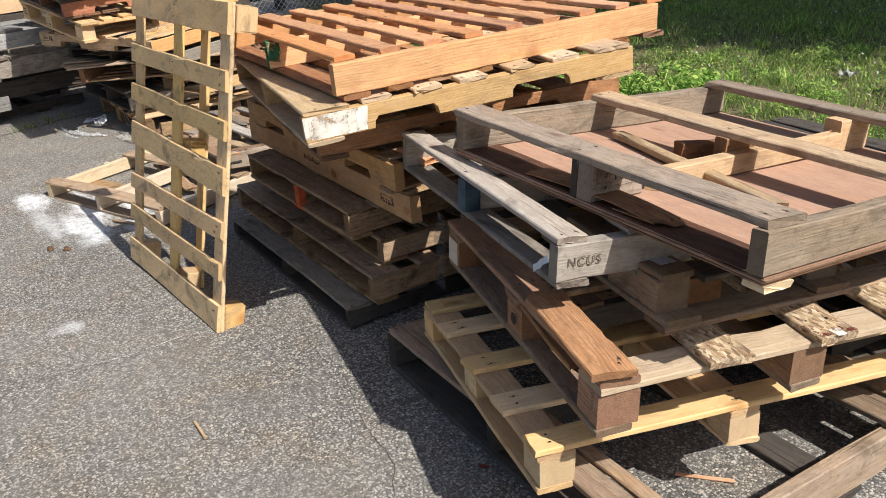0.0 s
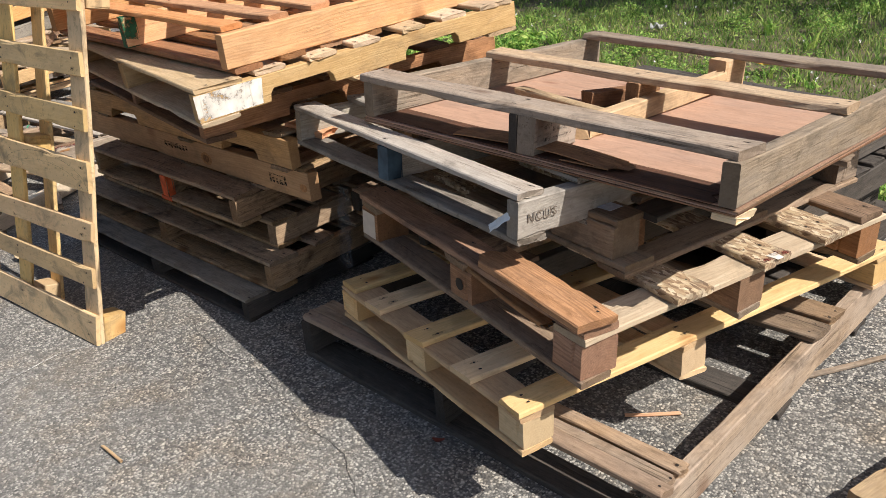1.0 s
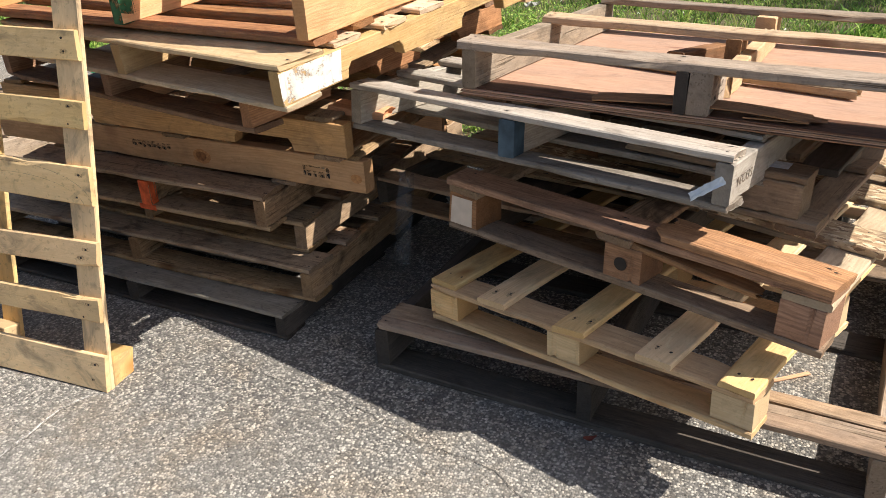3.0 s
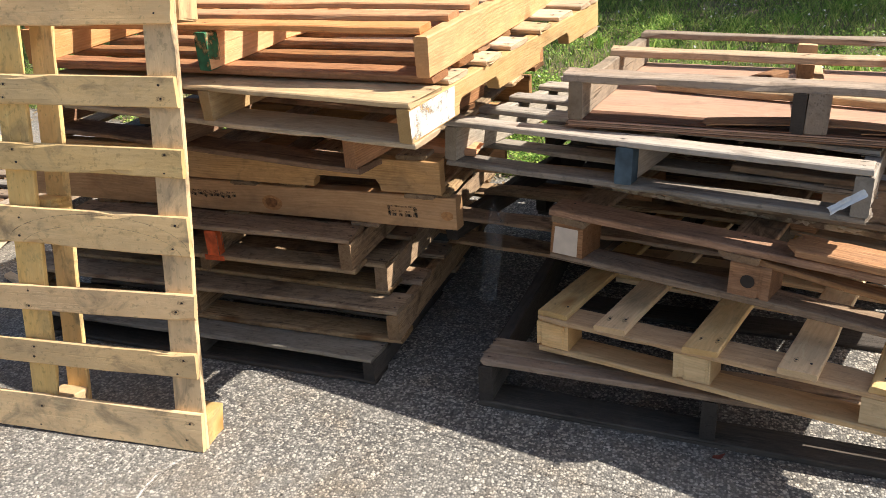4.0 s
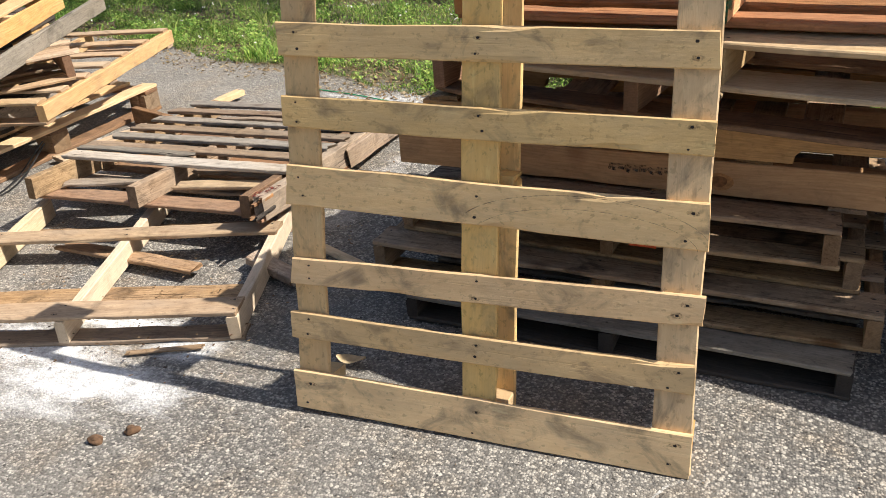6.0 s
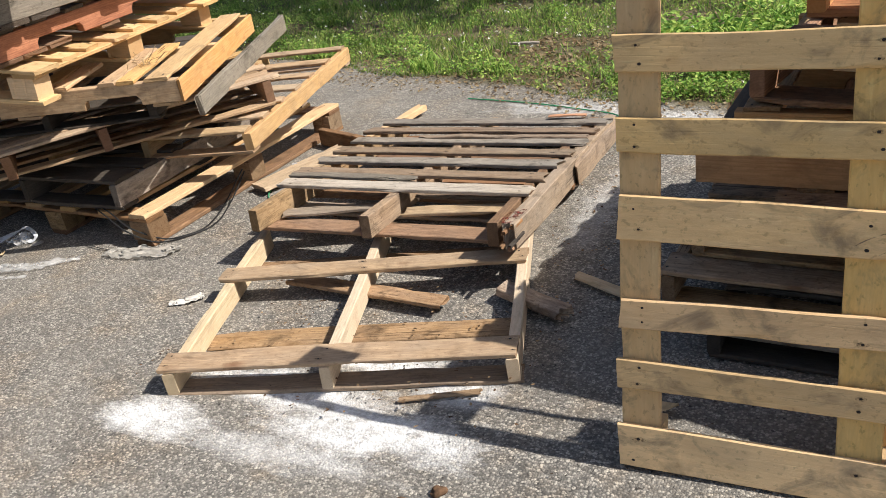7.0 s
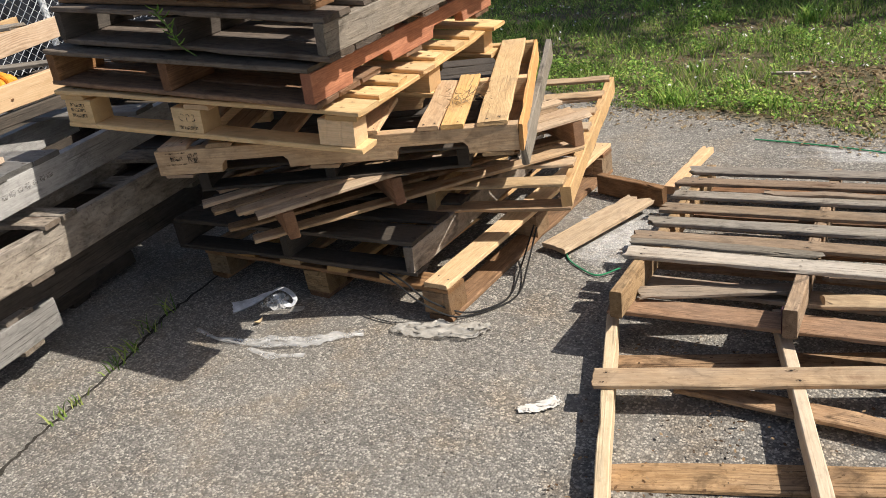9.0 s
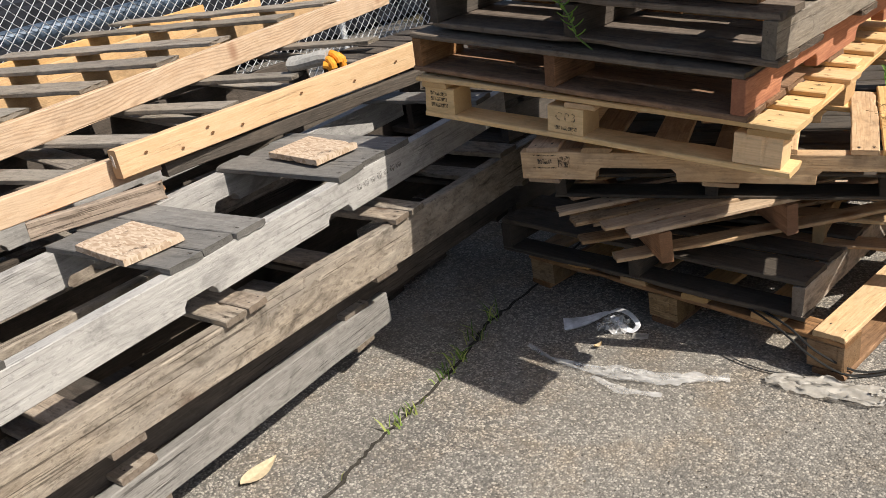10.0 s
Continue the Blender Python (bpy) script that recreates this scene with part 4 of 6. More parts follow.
for k in range(3):
    strip = plank(p, (1.0 + 0.008 * (k == 1), 0.562 + 0.034 * k, 0.1452), (1.0 + 0.008 * (k == 1), 0.590 + 0.034 * k, 0.1452), 0.03, 0.0012, REDPAINT if k != 1 else WHITEPAINT, "paint_mark", rough_=0.0, label="worn red and white paint")
    onto(strip, named(p, "deck_board", 2))
hole = part("bored_hole", bm, NAIL, p, "round bored hole", Matrix.Translation((0.53, -0.0025, 0.062)) @ Euler((radians(90), 0, 0)).to_matrix().to_4x4())
card = part("paper_label", board_mesh(0.068, 0.078, 0.0012, rough_=0.0005), plain("card_label", (0.62, 0.52, 0.42), 0.8, vary=0.1), p, "blank tan card label", Matrix.Translation((0.048, -0.003, 0.06)) @ Euler((radians(90), 0, radians(3))).to_matrix().to_4x4())

onto(hole, named(p, "block", 3))
onto(card, named(p, "block", 0))

# dark pallet pushed out at the back, low
stringer_pallet(span((0.47, 0.86, 0.268), (1.42, 0.52, 0.335), (0.82, 1.85, 0.27)), "dark brown pallet wedged in the back of a crooked stack", 1.0, 1.05, evenly(1.05, 5, 0.09), [(0, 0.09), (0.5, 0.09), (0.95, 0.09)], UMBER, DARK, h=0.07, t=0.013, group=STACK_R)
# Filler pile added to keep the gap behind the stack dark.
for k, (x, y) in enumerate(((0.72, 1.50), (0.66, 1.47), (0.75, 1.52), (0.70, 1.46))):
    stringer_pallet(span((x, y, 0.126 * k), (x + 1.1, y - 0.25, 0.126 * k), (x + 0.3, y + 0.95, 0.126 * k)), "dark filler pallet in a low pile behind a crooked stack", 1.15, 0.9, evenly(0.9, 8, 0.095), [(0, 0.09), (0.4, 0.09), (0.8, 0.09)], DARK, DARK, h=0.09, group=STACK_R)
# dark timber pallet
m = span((0.773, 0.731, 0.552), (1.775, 0.45, 0.540), (1.05, 1.6, 0.50))
p = thing("wooden_pallet", m, "dark weathered pallet with heavy blocks and a torn label", "pallet", STACK_R)
block(p, 0.89, 0.045, 0.018, 0.21, 0.09, 0.082, DRIFT)
for x, y in ((0.075, 0.5), (0.52, 0.5), (0.925, 0.5)):
    block(p, x, y, 0.018, 0.14, 0.09, 0.082, DRIFT)
for y, x0 in ((0.0, 0.42), (0.45, 0.0)):
    plank(p, (x0, y + 0.05, 0.009), (1.04, y + 0.05, 0.009), 0.1, 0.017, DRIFT, "foot_board", jag=(0.02, 0.004))
plank(p, (0.995, 0.0, -0.008), (0.995, 1.0, -0.008), 0.09, 0.015, DRIFT, "foot_board")
plank(p, (0.995, 0.1, 0.108), (0.995, 1.0, 0.108), 0.09, 0.016, DARK, "rail_board")
block(p, 0.985, 0.95, 0.0, 0.09, 0.1, 0.1, DRIFT)
plank(p, (0.56, 0.055, 0.108), (1.0, 0.055, 0.108), 0.1, 0.017, DRIFT, "rail_board", jag=(0.02, 0.004))
for k in range(9):
    x = 0.02 + 0.105 * k
    y0 = 0.16 + 0.03 * noise.noise((k * 1.7, 0, 0))
    plank(p, (x + 0.04, y0, 0.111), (x + 0.04, 0.98, 0.111), 0.082, 0.017, DRIFT if k % 3 else BROWN, "deck_board", jag=(0.012, 0.004))
bm = board_mesh(0.07, 0.05, 0.0008)
tag = part("torn_label", bm, plain("label_paper", (0.55, 0.58, 0.62), 0.6, vary=0.2, scale=80), p, "torn pale paper label", pose(0.91, 0.06, 0.1185, 0, 0, 8))

onto(tag, named(p, "rail_board"))

# stencilled pallet
m = span((0.565, 0.56, 0.648), (1.591, 0.279, 0.640), (0.85, 1.4, 0.575))
ncus = stringer_pallet(m, "silver-grey pallet stencilled NCUS on one stringer", 1.064, 0.98, [(0.0, 0.082), (0.19, 0.075), (0.39, 0.08), (0.61, 0.08), (0.80, 0.085)],
                       [(0.0, 0.085), (0.22, 0.08), (0.47, 0.08), (0.72, 0.08), (0.88, 0.08)], BLEACHED, BLEACHED, sx=(0.019, 0.51, 1.045), h=0.092, group=STACK_R, bmat=GREY)
bluep = plain("blue_paint", (0.055, 0.085, 0.11), 0.7, vary=0.4, scale=25)
mark = plank(ncus, (0.51, -0.002, 0.062), (0.51, 0.05, 0.062), 0.042, 0.094, bluep, "paint_mark", label="faded blue paint on the stringer end")
onto(mark, named(ncus, "stringer", 1))


def lettering(parent, text, size, mat, m, name="lettering"):
    cu = bpy.data.curves.new(name, "FONT")
    cu.body, cu.size, cu.extrude = text, size, 0.0004
    cu.align_x, cu.align_y = "CENTER", "CENTER"
    cu.space_character = 1.22
    cu.materials.append(mat)
    ob = new(name, cu)
    ob.parent = parent
    ob.matrix_basis = m
    return ob


INK = plain("stencil_ink", (0.15, 0.12, 0.095), 0.8, vary=0.3, scale=200)
words = lettering(ncus, "NCUS", 0.031, INK, Matrix.Translation((1.0662, 0.072, 0.064)) @ Matrix(((0, 0, 1, 0), (1, 0, 0, 0), (0, 1, 0, 0), (0, 0, 0, 1))))

onto(words, named(ncus, "stringer", 2))
STRIP = plain("pale_plastic", (0.62, 0.66, 0.70), 0.4, vary=0.15)
torn = part("torn_strip", cloth_mesh(12, 4, 0.085, 0.018, 0.012, 3.3, 22.0), STRIP, ncus, "torn pale plastic strip", Matrix.Translation((1.02, -0.012, 0.052)) @ Euler((radians(80), radians(-38), 0)).to_matrix().to_4x4())
onto(torn, named(ncus, "deck_board", 0))

UMBRA = wood("shadowed_wet_veneer", (0.20, 0.10, 0.06), (0.07, 0.034, 0.022), stain=0.3, crack=0.7, smudge=0.5)
# top pallet with a plywood floor
m = span((0.905, 0.535, 0.772), (2.03, 0.415, 0.752), (1.05, 1.66, 0.668))
p = thing("plywood_pallet", m, "weathered pallet with a pinkish plywood floor and three top boards", "pallet", STACK_R)
for k in range(4):
    j = 0.002 * (k % 2)
    bm = board_mesh(1.135 - 2 * j, 1.12 - j, 0.0042, rough_=0.001, stations=9)
    part("plywood_sheet" if k == 3 else "ply_layer", bm, [PLY if k % 2 else BROWN, NAIL], p, "", pose(0.5675, 0.56, 0.0025 + 0.0045 * k))
# Strip's dark brown holds stain and the front board's shadow on the ply.
plank(p, (0.03, 0.07, 0.0208), (1.09, 0.055, 0.0208), 0.12, 0.003, UMBRA, "torn_veneer", jag=(0.02, 0.03), label="veneer strip darkened by stain and the board's shadow")
plank(p, (0.33, 0.05, 0.026), (0.86, 0.05, 0.029), 0.085, 0.003, BROWN, "torn_veneer", jag=(0.02, 0.16), bow=0.012, label="torn lifted veneer strip")
beam(p, (0.019, 0.0, 0.0675), (0.019, 1.12, 0.0675), 0.036, 0.094, WORN)
beam(p, (1.117, -0.012, 0.0675), (1.117, 1.13, 0.0675), 0.036, 0.094, WORN)
plank(p, (0.548, 0.0, 0.0675), (0.548, 0.06, 0.0675), 0.03, 0.094, DARK, "block")
stamped = plank(p, (0.59, 0.0, 0.0675), (0.59, 0.17, 0.0675), 0.05, 0.094, WORN, "block", label="worn block with a stamped mark")
SMUT = plain("stamp_ink", (0.06, 0.05, 0.045), 0.85, vary=0.4, scale=90)
flaked(SMUT, 90.0, 0.46, 0.72)
for y0, y1, z0, zh in ((0.035, 0.065, 0.092, 0.028), (0.035, 0.065, 0.06, 0.02), (0.078, 0.15, 0.098, 0.012), (0.078, 0.13, 0.076, 0.013), (0.078, 0.15, 0.055, 0.004)):
    onto(plank(p, (0.6155, y0, z0), (0.6155, y1, z0), 0.0012, zh, SMUT, "stamp_bar", rough_=0.0), stamped)
plank(p, (0.565, 0.5, 0.0675), (0.565, 0.62, 0.0675), 0.04, 0.094, BROWN, "block")
plank(p, (0.60, 0.2, 0.045), (0.595, 0.98, 0.055), 0.04, 0.055, YELLOW, "stringer", jag=(0.1, 0.05), label="broken yellow stringer")
plank(p, (0.575, 0.98, 0.0675), (0.575, 1.12, 0.0675), 0.06, 0.094, YELLOW, "block")
for y, w, x0, x1, mt in ((0.0, 0.105, -0.02, 1.13, WORN), (0.515, 0.092, 0.0, 1.14, TAN), (1.03, 0.09, 0.02, 1.14, WORN)):
    plank(p, (x0, y + w / 2, 0.1255), (x1, y + w / 2, 0.1255), w, 0.021, mt, "deck_board", nails=(0.03, 0.56, 1.12), jag=(0.006, 0.006), bow=-0.003)
for y0, x0, x1, mt in ((0.0, 1.075, 1.138, BIRCH), (0.55, 0.0, 1.15, DRIFT), (1.0, 0.0, 1.15, DRIFT)):
    plank(p, (x0, y0 + 0.05, -0.011), (x1, y0 + 0.05, -0.011), 0.085, 0.018, mt, "bottom_board", jag=(0.01, 0.02))
w5 = lambda x, y, z: m @ Vector((x, y, z))
loose("loose_stick", w5(0.16, 0.50, 0.036), w5(0.90, 0.35, 0.036), 0.036, 0.022, TAN, "thin pale stick lying on plywood", jag=(0.01, 0.02))
loose("wood_chunk", w5(0.41, 0.50, 0.044), w5(0.50, 0.72, 0.044), 0.052, 0.046, BROWN, "short grey offcut lying on plywood", jag=(0.015, 0.01), rough_=0.004)

# ---- middle stack ----
STACK_C = "tall stack of mixed pallets"
AMBER = wood("amber_wood", (0.72, 0.40, 0.17), (0.50, 0.25, 0.09), stain=0.12, crack=0.3, smudge=0.35, ring=0.4, pitch=0.009)
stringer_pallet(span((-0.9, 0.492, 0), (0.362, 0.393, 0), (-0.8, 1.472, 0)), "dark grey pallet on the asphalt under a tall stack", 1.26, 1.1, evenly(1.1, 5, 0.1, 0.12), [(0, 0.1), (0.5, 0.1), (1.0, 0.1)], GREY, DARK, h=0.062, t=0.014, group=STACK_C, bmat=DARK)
stringer_pallet(span((-1.04, 0.595, 0.093), (0.413, 0.479, 0.095), (-0.92, 1.6, 0.093)), "brown weathered pallet in a tall stack", 1.457, 1.1, evenly(1.1, 6, 0.1, 0.12), [(0, 0.1), (0.5, 0.1), (1.0, 0.1)], UMBER, h=0.082, group=STACK_C)
stringer_pallet(span((-0.97, 0.69, 0.212), (0.355, 0.57, 0.212), (-0.85, 1.6, 0.212)), "brown pallet pushed back in a tall stack", 1.33, 1.1, evenly(1.1, 6, 0.1, 0.11), [(0, 0.1), (0.5, 0.1), (1.0, 0.1)], UMBER, h=0.078, t=0.015, group=STACK_C)
p = stringer_pallet(span((-0.75, 0.56, 0.323), (0.285, 0.478, 0.322), (-0.66, 1.5, 0.323)), "brown pallet with an orange paint mark", 1.04, 1.0, evenly(1.0, 6, 0.09, 0.12), [(0, 0.09), (0.45, 0.09), (0.9, 0.09)], UMBER, h=0.082, t=0.016, sx=(0.02, 0.56, 1.02), group=STACK_C)
orange_p = plain("orange_spray", (0.55, 0.10, 0.03), 0.7, vary=0.4, scale=40)
onto(plank(p, (0.56, -0.002, 0.057), (0.56, 0.03, 0.057), 0.041, 0.084, orange_p, "paint_mark", label="orange spray paint"), named(p, "stringer", 1))
onto(plank(p, (0.525, -0.001, 0.008), (0.595, -0.001, 0.008), 0.006, 0.0175, orange_p, "paint_mark", label="orange spray paint"), named(p, "bottom_board", 0))
# stringers along the front
stringer_pallet(span((0.592, 0.558, 0.437), (0.672, 1.548, 0.437), (-0.946, 0.678, 0.437)), "brown pallet with solid timber stringers in a tall stack", 1.0, 1.55, [(0.02, 0.09), (0.48, 0.09), (0.95, 0.09), (1.43, 0.10, 0.0, 0.98, DARK)], [(0.25, 0.09), (0.7, 0.09), (1.2, 0.09)],
                UMBER, AMBER, h=0.098, t=0.012, st=0.04, group=STACK_C)
stringer_pallet(span((0.557, 0.527, 0.555), (0.64, 1.52, 0.56), (-0.85, 0.62, 0.555)), "brown pallet with notched stringers in a tall stack", 1.0, 1.41, [(0.04, 0.09), (0.3, 0.09), (0.6, 0.09), (0.9, 0.09), (1.3, 0.09)], [(0.02, 0.09), (0.6, 0.09), (1.25, 0.09)],
                UMBER, HONEY, h=0.098, t=0.012, st=0.04, group=STACK_C, notch=((0.13, 0.70), 0.217, 0.036))
stringer_pallet(span((-0.815, 0.655, 0.686), (0.40, 0.342, 0.688), (-0.535, 1.795, 0.705)), "reddish brown pallet near the top of a tall stack", 1.25, 1.2, evenly(1.2, 6, 0.1, 0.11), [(0, 0.1), (0.55, 0.1), (1.1, 0.1)], BROWN, RUST, h=0.078, sx=(0.02, 0.6, 1.225), group=STACK_C, notch=((0.25, 0.6), 0.22, 0.036))
p = stringer_pallet(span((-0.62, 0.528, 0.80), (0.597, 0.20, 0.81), (-0.35, 1.678, 0.857)), "tan pallet with notched stringers and a white-painted end", 1.26, 1.18, [(0.0, 0.15), (0.2, 0.1), (0.36, 0.1), (0.53, 0.1), (0.7, 0.1), (0.87, 0.1), (1.03, 0.14)], [(0, 0.12), (0.5, 0.1), (1.06, 0.12)],
                    BLOND, YELLOW, h=0.082, t=0.014, sx=(0.02, 0.61, 1.241), group=STACK_C, notch=((0.19, 0.6), 0.22, 0.038))
onto(plank(p, (1.2607, 0.002, 0.056), (1.2607, 0.213, 0.056), 0.0012, 0.074, WHITEPAINT, "paint_mark", jag=(0.0, 0.04), rough_=0.0, label="flaking white paint"), named(p, "stringer", 2))
# orange slatted pallet on top
p = stringer_pallet(span((-0.68, 0.503, 0.926), (0.608, 0.315, 0.932), (-0.49, 1.773, 0.945)), "fresh orange-brown slatted pallet on top of a tall stack", 1.31, 1.29, [(0.015 + 0.155 * i, 0.07, 0.0, 1.285) for i in range(9)], [(0.02 + 0.15 * i, 0.09) for i in range(9)],
                ORANGE, APRICOT, h=0.098, t=0.017, sx=(0.02, 0.65, 1.288), group=STACK_C, bmat=RUST)

greenp = plain("green_paint", (0.03, 0.13, 0.06), 0.6, vary=0.4, scale=40)
flaked(greenp, 30.0, 0.36, 0.5)
onto(plank(p, (0.65, -0.0015, 0.066), (0.65, 0.045, 0.066), 0.041, 0.1, greenp, "paint_mark", rough_=0.0, label="green spray paint"), named(p, "stringer", 1))

# ---- floor pallets ----
p = stringer_pallet(span((-2.43, -0.03, -0.030), (-1.376, 0.286, -0.029), (-2.63, 0.62, -0.016)), "pale stringer pallet with missing boards flat on the asphalt", 1.1, 0.95, [(0.0, 0.095, -0.012, 1.1), (0.545, 0.085, -0.02, 1.1)], [(0.0, 0.08, 0, 1.1, DRIFT), (0.235, 0.1, 0.02, 1.09, UMBER), (0.74, 0.09, 0, 1.09, UMBER)],
                    TAN, BIRCH, h=0.076, t=0.016, st=0.036, group="loose pallets", sx=(0.018, 0.52, 1.082))
m = span((-2.68, 0.77, 0.122), (-1.58, 0.79, 0.122), (-2.66, 2.15, 0.015))
DECK2 = [(0.25, 0.085), (0.405, 0.075), (0.555, 0.075), (0.70, 0.08), (0.86, 0.075), (1.02, 0.075), (1.17, 0.085)]
p = stringer_pallet(m, "broken weathered grey pallet with rotten stringer ends", 1.13, 1.33, [(y, w, rng.uniform(-0.03, 0.0), 1.08 + 0.07 * (y / 1.2), BLEACHED if i == 0 else DRIFT if i % 2 else GREY, 0.045) for i, (y, w) in enumerate(DECK2)],
                    [(0.05, 0.11, 0.0, 1.1, BROWN, 0.02), (0.24, 0.1, 0.02, 1.08, WORN, 0.05), (0.42, 0.12, 0.0, 1.1, BROWN, 0.03), (0.62, 0.1), (0.95, 0.1), (1.22, 0.1)], GREY, (UMBER, UMBER, BROWN), h=0.088, group="loose pallets", bmat=BROWN, sx=(0.05, 0.545, 1.04), t=0.016)
for k, (dx, dz, ln, wd) in enumerate(((-0.018, 0.030, 0.10, 0.014), (0.006, 0.018, 0.075, 0.018), (0.020, 0.045, 0.12, 0.012), (-0.010, 0.078, 0.085, 0.016), (0.014, 0.090, 0.06, 0.020))):
    plank(p, (1.10 + dx, 0.05 - ln, dz), (1.105 + dx, 0.06, dz + 0.004), wd, 0.013, (BROWN, RUST, DARK)[k % 3], "splinter", jag=(0.035, 0.01), rough_=0.004, label="rotten splintered stringer end")
beam(p, (1.10, -0.02, 0.056), (1.115, 1.34, 0.06), 0.05, 0.095, WORN, jag=(0.05, 0.01), rough_=0.007)
plank(p, (1.14, 0.62, 0.05), (1.145, 1.36, 0.05), 0.022, 0.085, WORN, "stringer", jag=(0.15, 0.03), rough_=0.008, label="split pale stringer")
plank(p, (0.84, 1.225, 0.135), (1.04, 1.245, 0.137), 0.03, 0.008, ORANGE, "splinter", jag=(0.16, 0.1), rough_=0.006, label="fresh orange splinter")
plank(p, (0.30, 0.93, 0.122), (1.12, 0.945, 0.122), 0.04, 0.013, DRIFT, "broken_slat", jag=(0.12, 0.03), rough_=0.007, label="split half of a board")
plank(p, (-0.02, 0.375, 0.122), (0.60, 0.36, 0.122), 0.045, 0.013, GREY, "broken_slat", jag=(0.02, 0.12), rough_=0.007, label="split half of a board")
for k, (x0, y0, x1, y1, zz) in enumerate(((0.07, 0.16, 0.56, 0.30, 0.028), (0.60, 0.19, 1.06, 0.25, 0.05), (0.58, 0.36, 1.07, 0.33, 0.062))):
    plank(p, (x0, y0, zz), (x1, y1, zz + 0.012), 0.075, 0.014, (WORN, TAN, DRIFT)[k], "broken_slat", jag=(0.05, 0.07), rough_=0.006, label="snapped board hanging inside")
onto(plank(p, (1.085, 0.0, 0.1045), (1.095, 0.13, 0.1045), 0.05, 0.0016, REDPAINT, "paint_mark", rough_=0.0, label="worn red paint"), named(p, "stringer", 3))
onto(plank(p, (0.5215, 0.004, 0.06), (0.5215, 0.03, 0.06), 0.0012, 0.08, plain("purple_paint", (0.13, 0.06, 0.09), 0.8, vary=0.4), "paint_mark", rough_=0.0, label="faint purple paint"), named(p, "stringer", 1))

# ---- stack with the lettered block pallet ----
STACK_M = "leaning stack of mixed pallets"
SMOKE = wood("smoke_brown_wood", (0.24, 0.19, 0.145), (0.085, 0.064, 0.047), stain=0.4, grey=0.25, crack=0.7, bump=0.45, smudge=0.6)
block_pallet(span((-4.50, 0.90, 0.0), (-3.25, 0.815, 0.0), (-4.45, 2.2, 0.0)), "orange-toned block pallet under a leaning stack", 1.25, 1.46, (0.02, 0.09, 0.018, 0.02), [(0.0, 0.1), (0.2, 0.1), (0.45, 0.1), (0.7, 0.1), (0.95, 0.1), (1.15, 0.1)], [(0.0, 0.1), (0.68, 0.1), (1.36, 0.1)],
             [("y", 0.0, 0.1), ("y", 0.57, 0.1), ("y", 1.15, 0.1)], (0.06, 0.62, 1.19), (0.06, 0.73, 1.4), (YELLOW, BROWN, UMBER, BROWN), size=(0.11, 0.11), group=STACK_M)
stringer_pallet(span((-4.57, 0.84, 0.158), (-3.38, 0.83, 0.158), (-4.5, 2.0, 0.158)), "dark rotten pallet low in a leaning stack", 1.19, 1.15, evenly(1.15, 7, 0.09, 0.14), [(0, 0.1), (0.5, 0.1), (1.0, 0.1)], DARK, (DARK, DARK, ASH), h=0.1, t=0.018, group=STACK_M)
stringer_pallet(span((-3.98, 1.02, 0.262), (-2.945, 1.245, 0.268), (-4.25, 2.4, 0.275)), "tan stringer pallet jutting out of a leaning stack", 1.06, 1.40, [(0.0, 0.08, 0.0, 1.04), (0.19, 0.08, 0.0, 1.04), (0.40, 0.08, 0.0, 1.04), (0.60, 0.08, 0, 1.04), (0.8, 0.08, 0, 1.04), (1.05, 0.08, 0, 1.04), (1.31, 0.08, 0, 1.04)],
                [(0, 0.08), (0.6, 0.08), (1.3, 0.08)], TAN, YELLOW, h=0.075, t=0.015, group=STACK_M)
m = span((-3.808, 0.502, 0.362), (-3.192, 1.290, 0.386), (-4.596, 1.118, 0.372))
p = stringer_pallet(m, "twisted brown pallet with splayed slats in a leaning stack", 1.36, 1.0, [(0.50, 0.07), (0.62, 0.07, 0.2, 1.36, YELLOW), (0.75, 0.07, 0.2, 1.36, YELLOW), (0.9, 0.08)], [(0.5, 0.08), (0.9, 0.08)], TAN, RUST, h=0.098, t=0.016, sx=(0.16, 0.555, 1.30), group=STACK_M, bmat=UMBER)
for k, (ya, yb, x0, w) in enumerate(((0.035, 0.03, 0.055, 0.062), (0.115, 0.10, 0.0, 0.065), (0.20, 0.17, -0.07, 0.06), (0.30, 0.245, -0.09, 0.06), (0.41, 0.33, -0.02, 0.06))):
    plank(p, (x0, ya, 0.124 + 0.002 * (k % 2)), (1.37 - 0.03 * (k % 3), yb, 0.124 + 0.002 * (k % 2)), w, 0.014, (TAN, TAN, UMBER)[k % 3], "deck_board", nails=(0.18, 0.6), jag=(0.012, 0.01), bow=0.003)
for k, (ya, yb, x0) in enumerate(((0.125, 0.02, 0.03), (0.30, 0.16, -0.03), (0.42, 0.30, 0.05))):
    plank(p, (x0, ya, 0.008), (1.32, yb, 0.008), 0.065, 0.014, (TAN, UMBER, DRIFT)[k], "bottom_board", jag=(0.012, 0.01))
m = span((-4.15, 0.675, 0.508), (-3.168, 1.046, 0.505), (-4.57, 1.82, 0.53))
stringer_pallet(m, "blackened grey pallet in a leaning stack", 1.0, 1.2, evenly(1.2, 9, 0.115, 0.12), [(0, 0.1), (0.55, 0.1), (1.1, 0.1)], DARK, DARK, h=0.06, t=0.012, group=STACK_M)
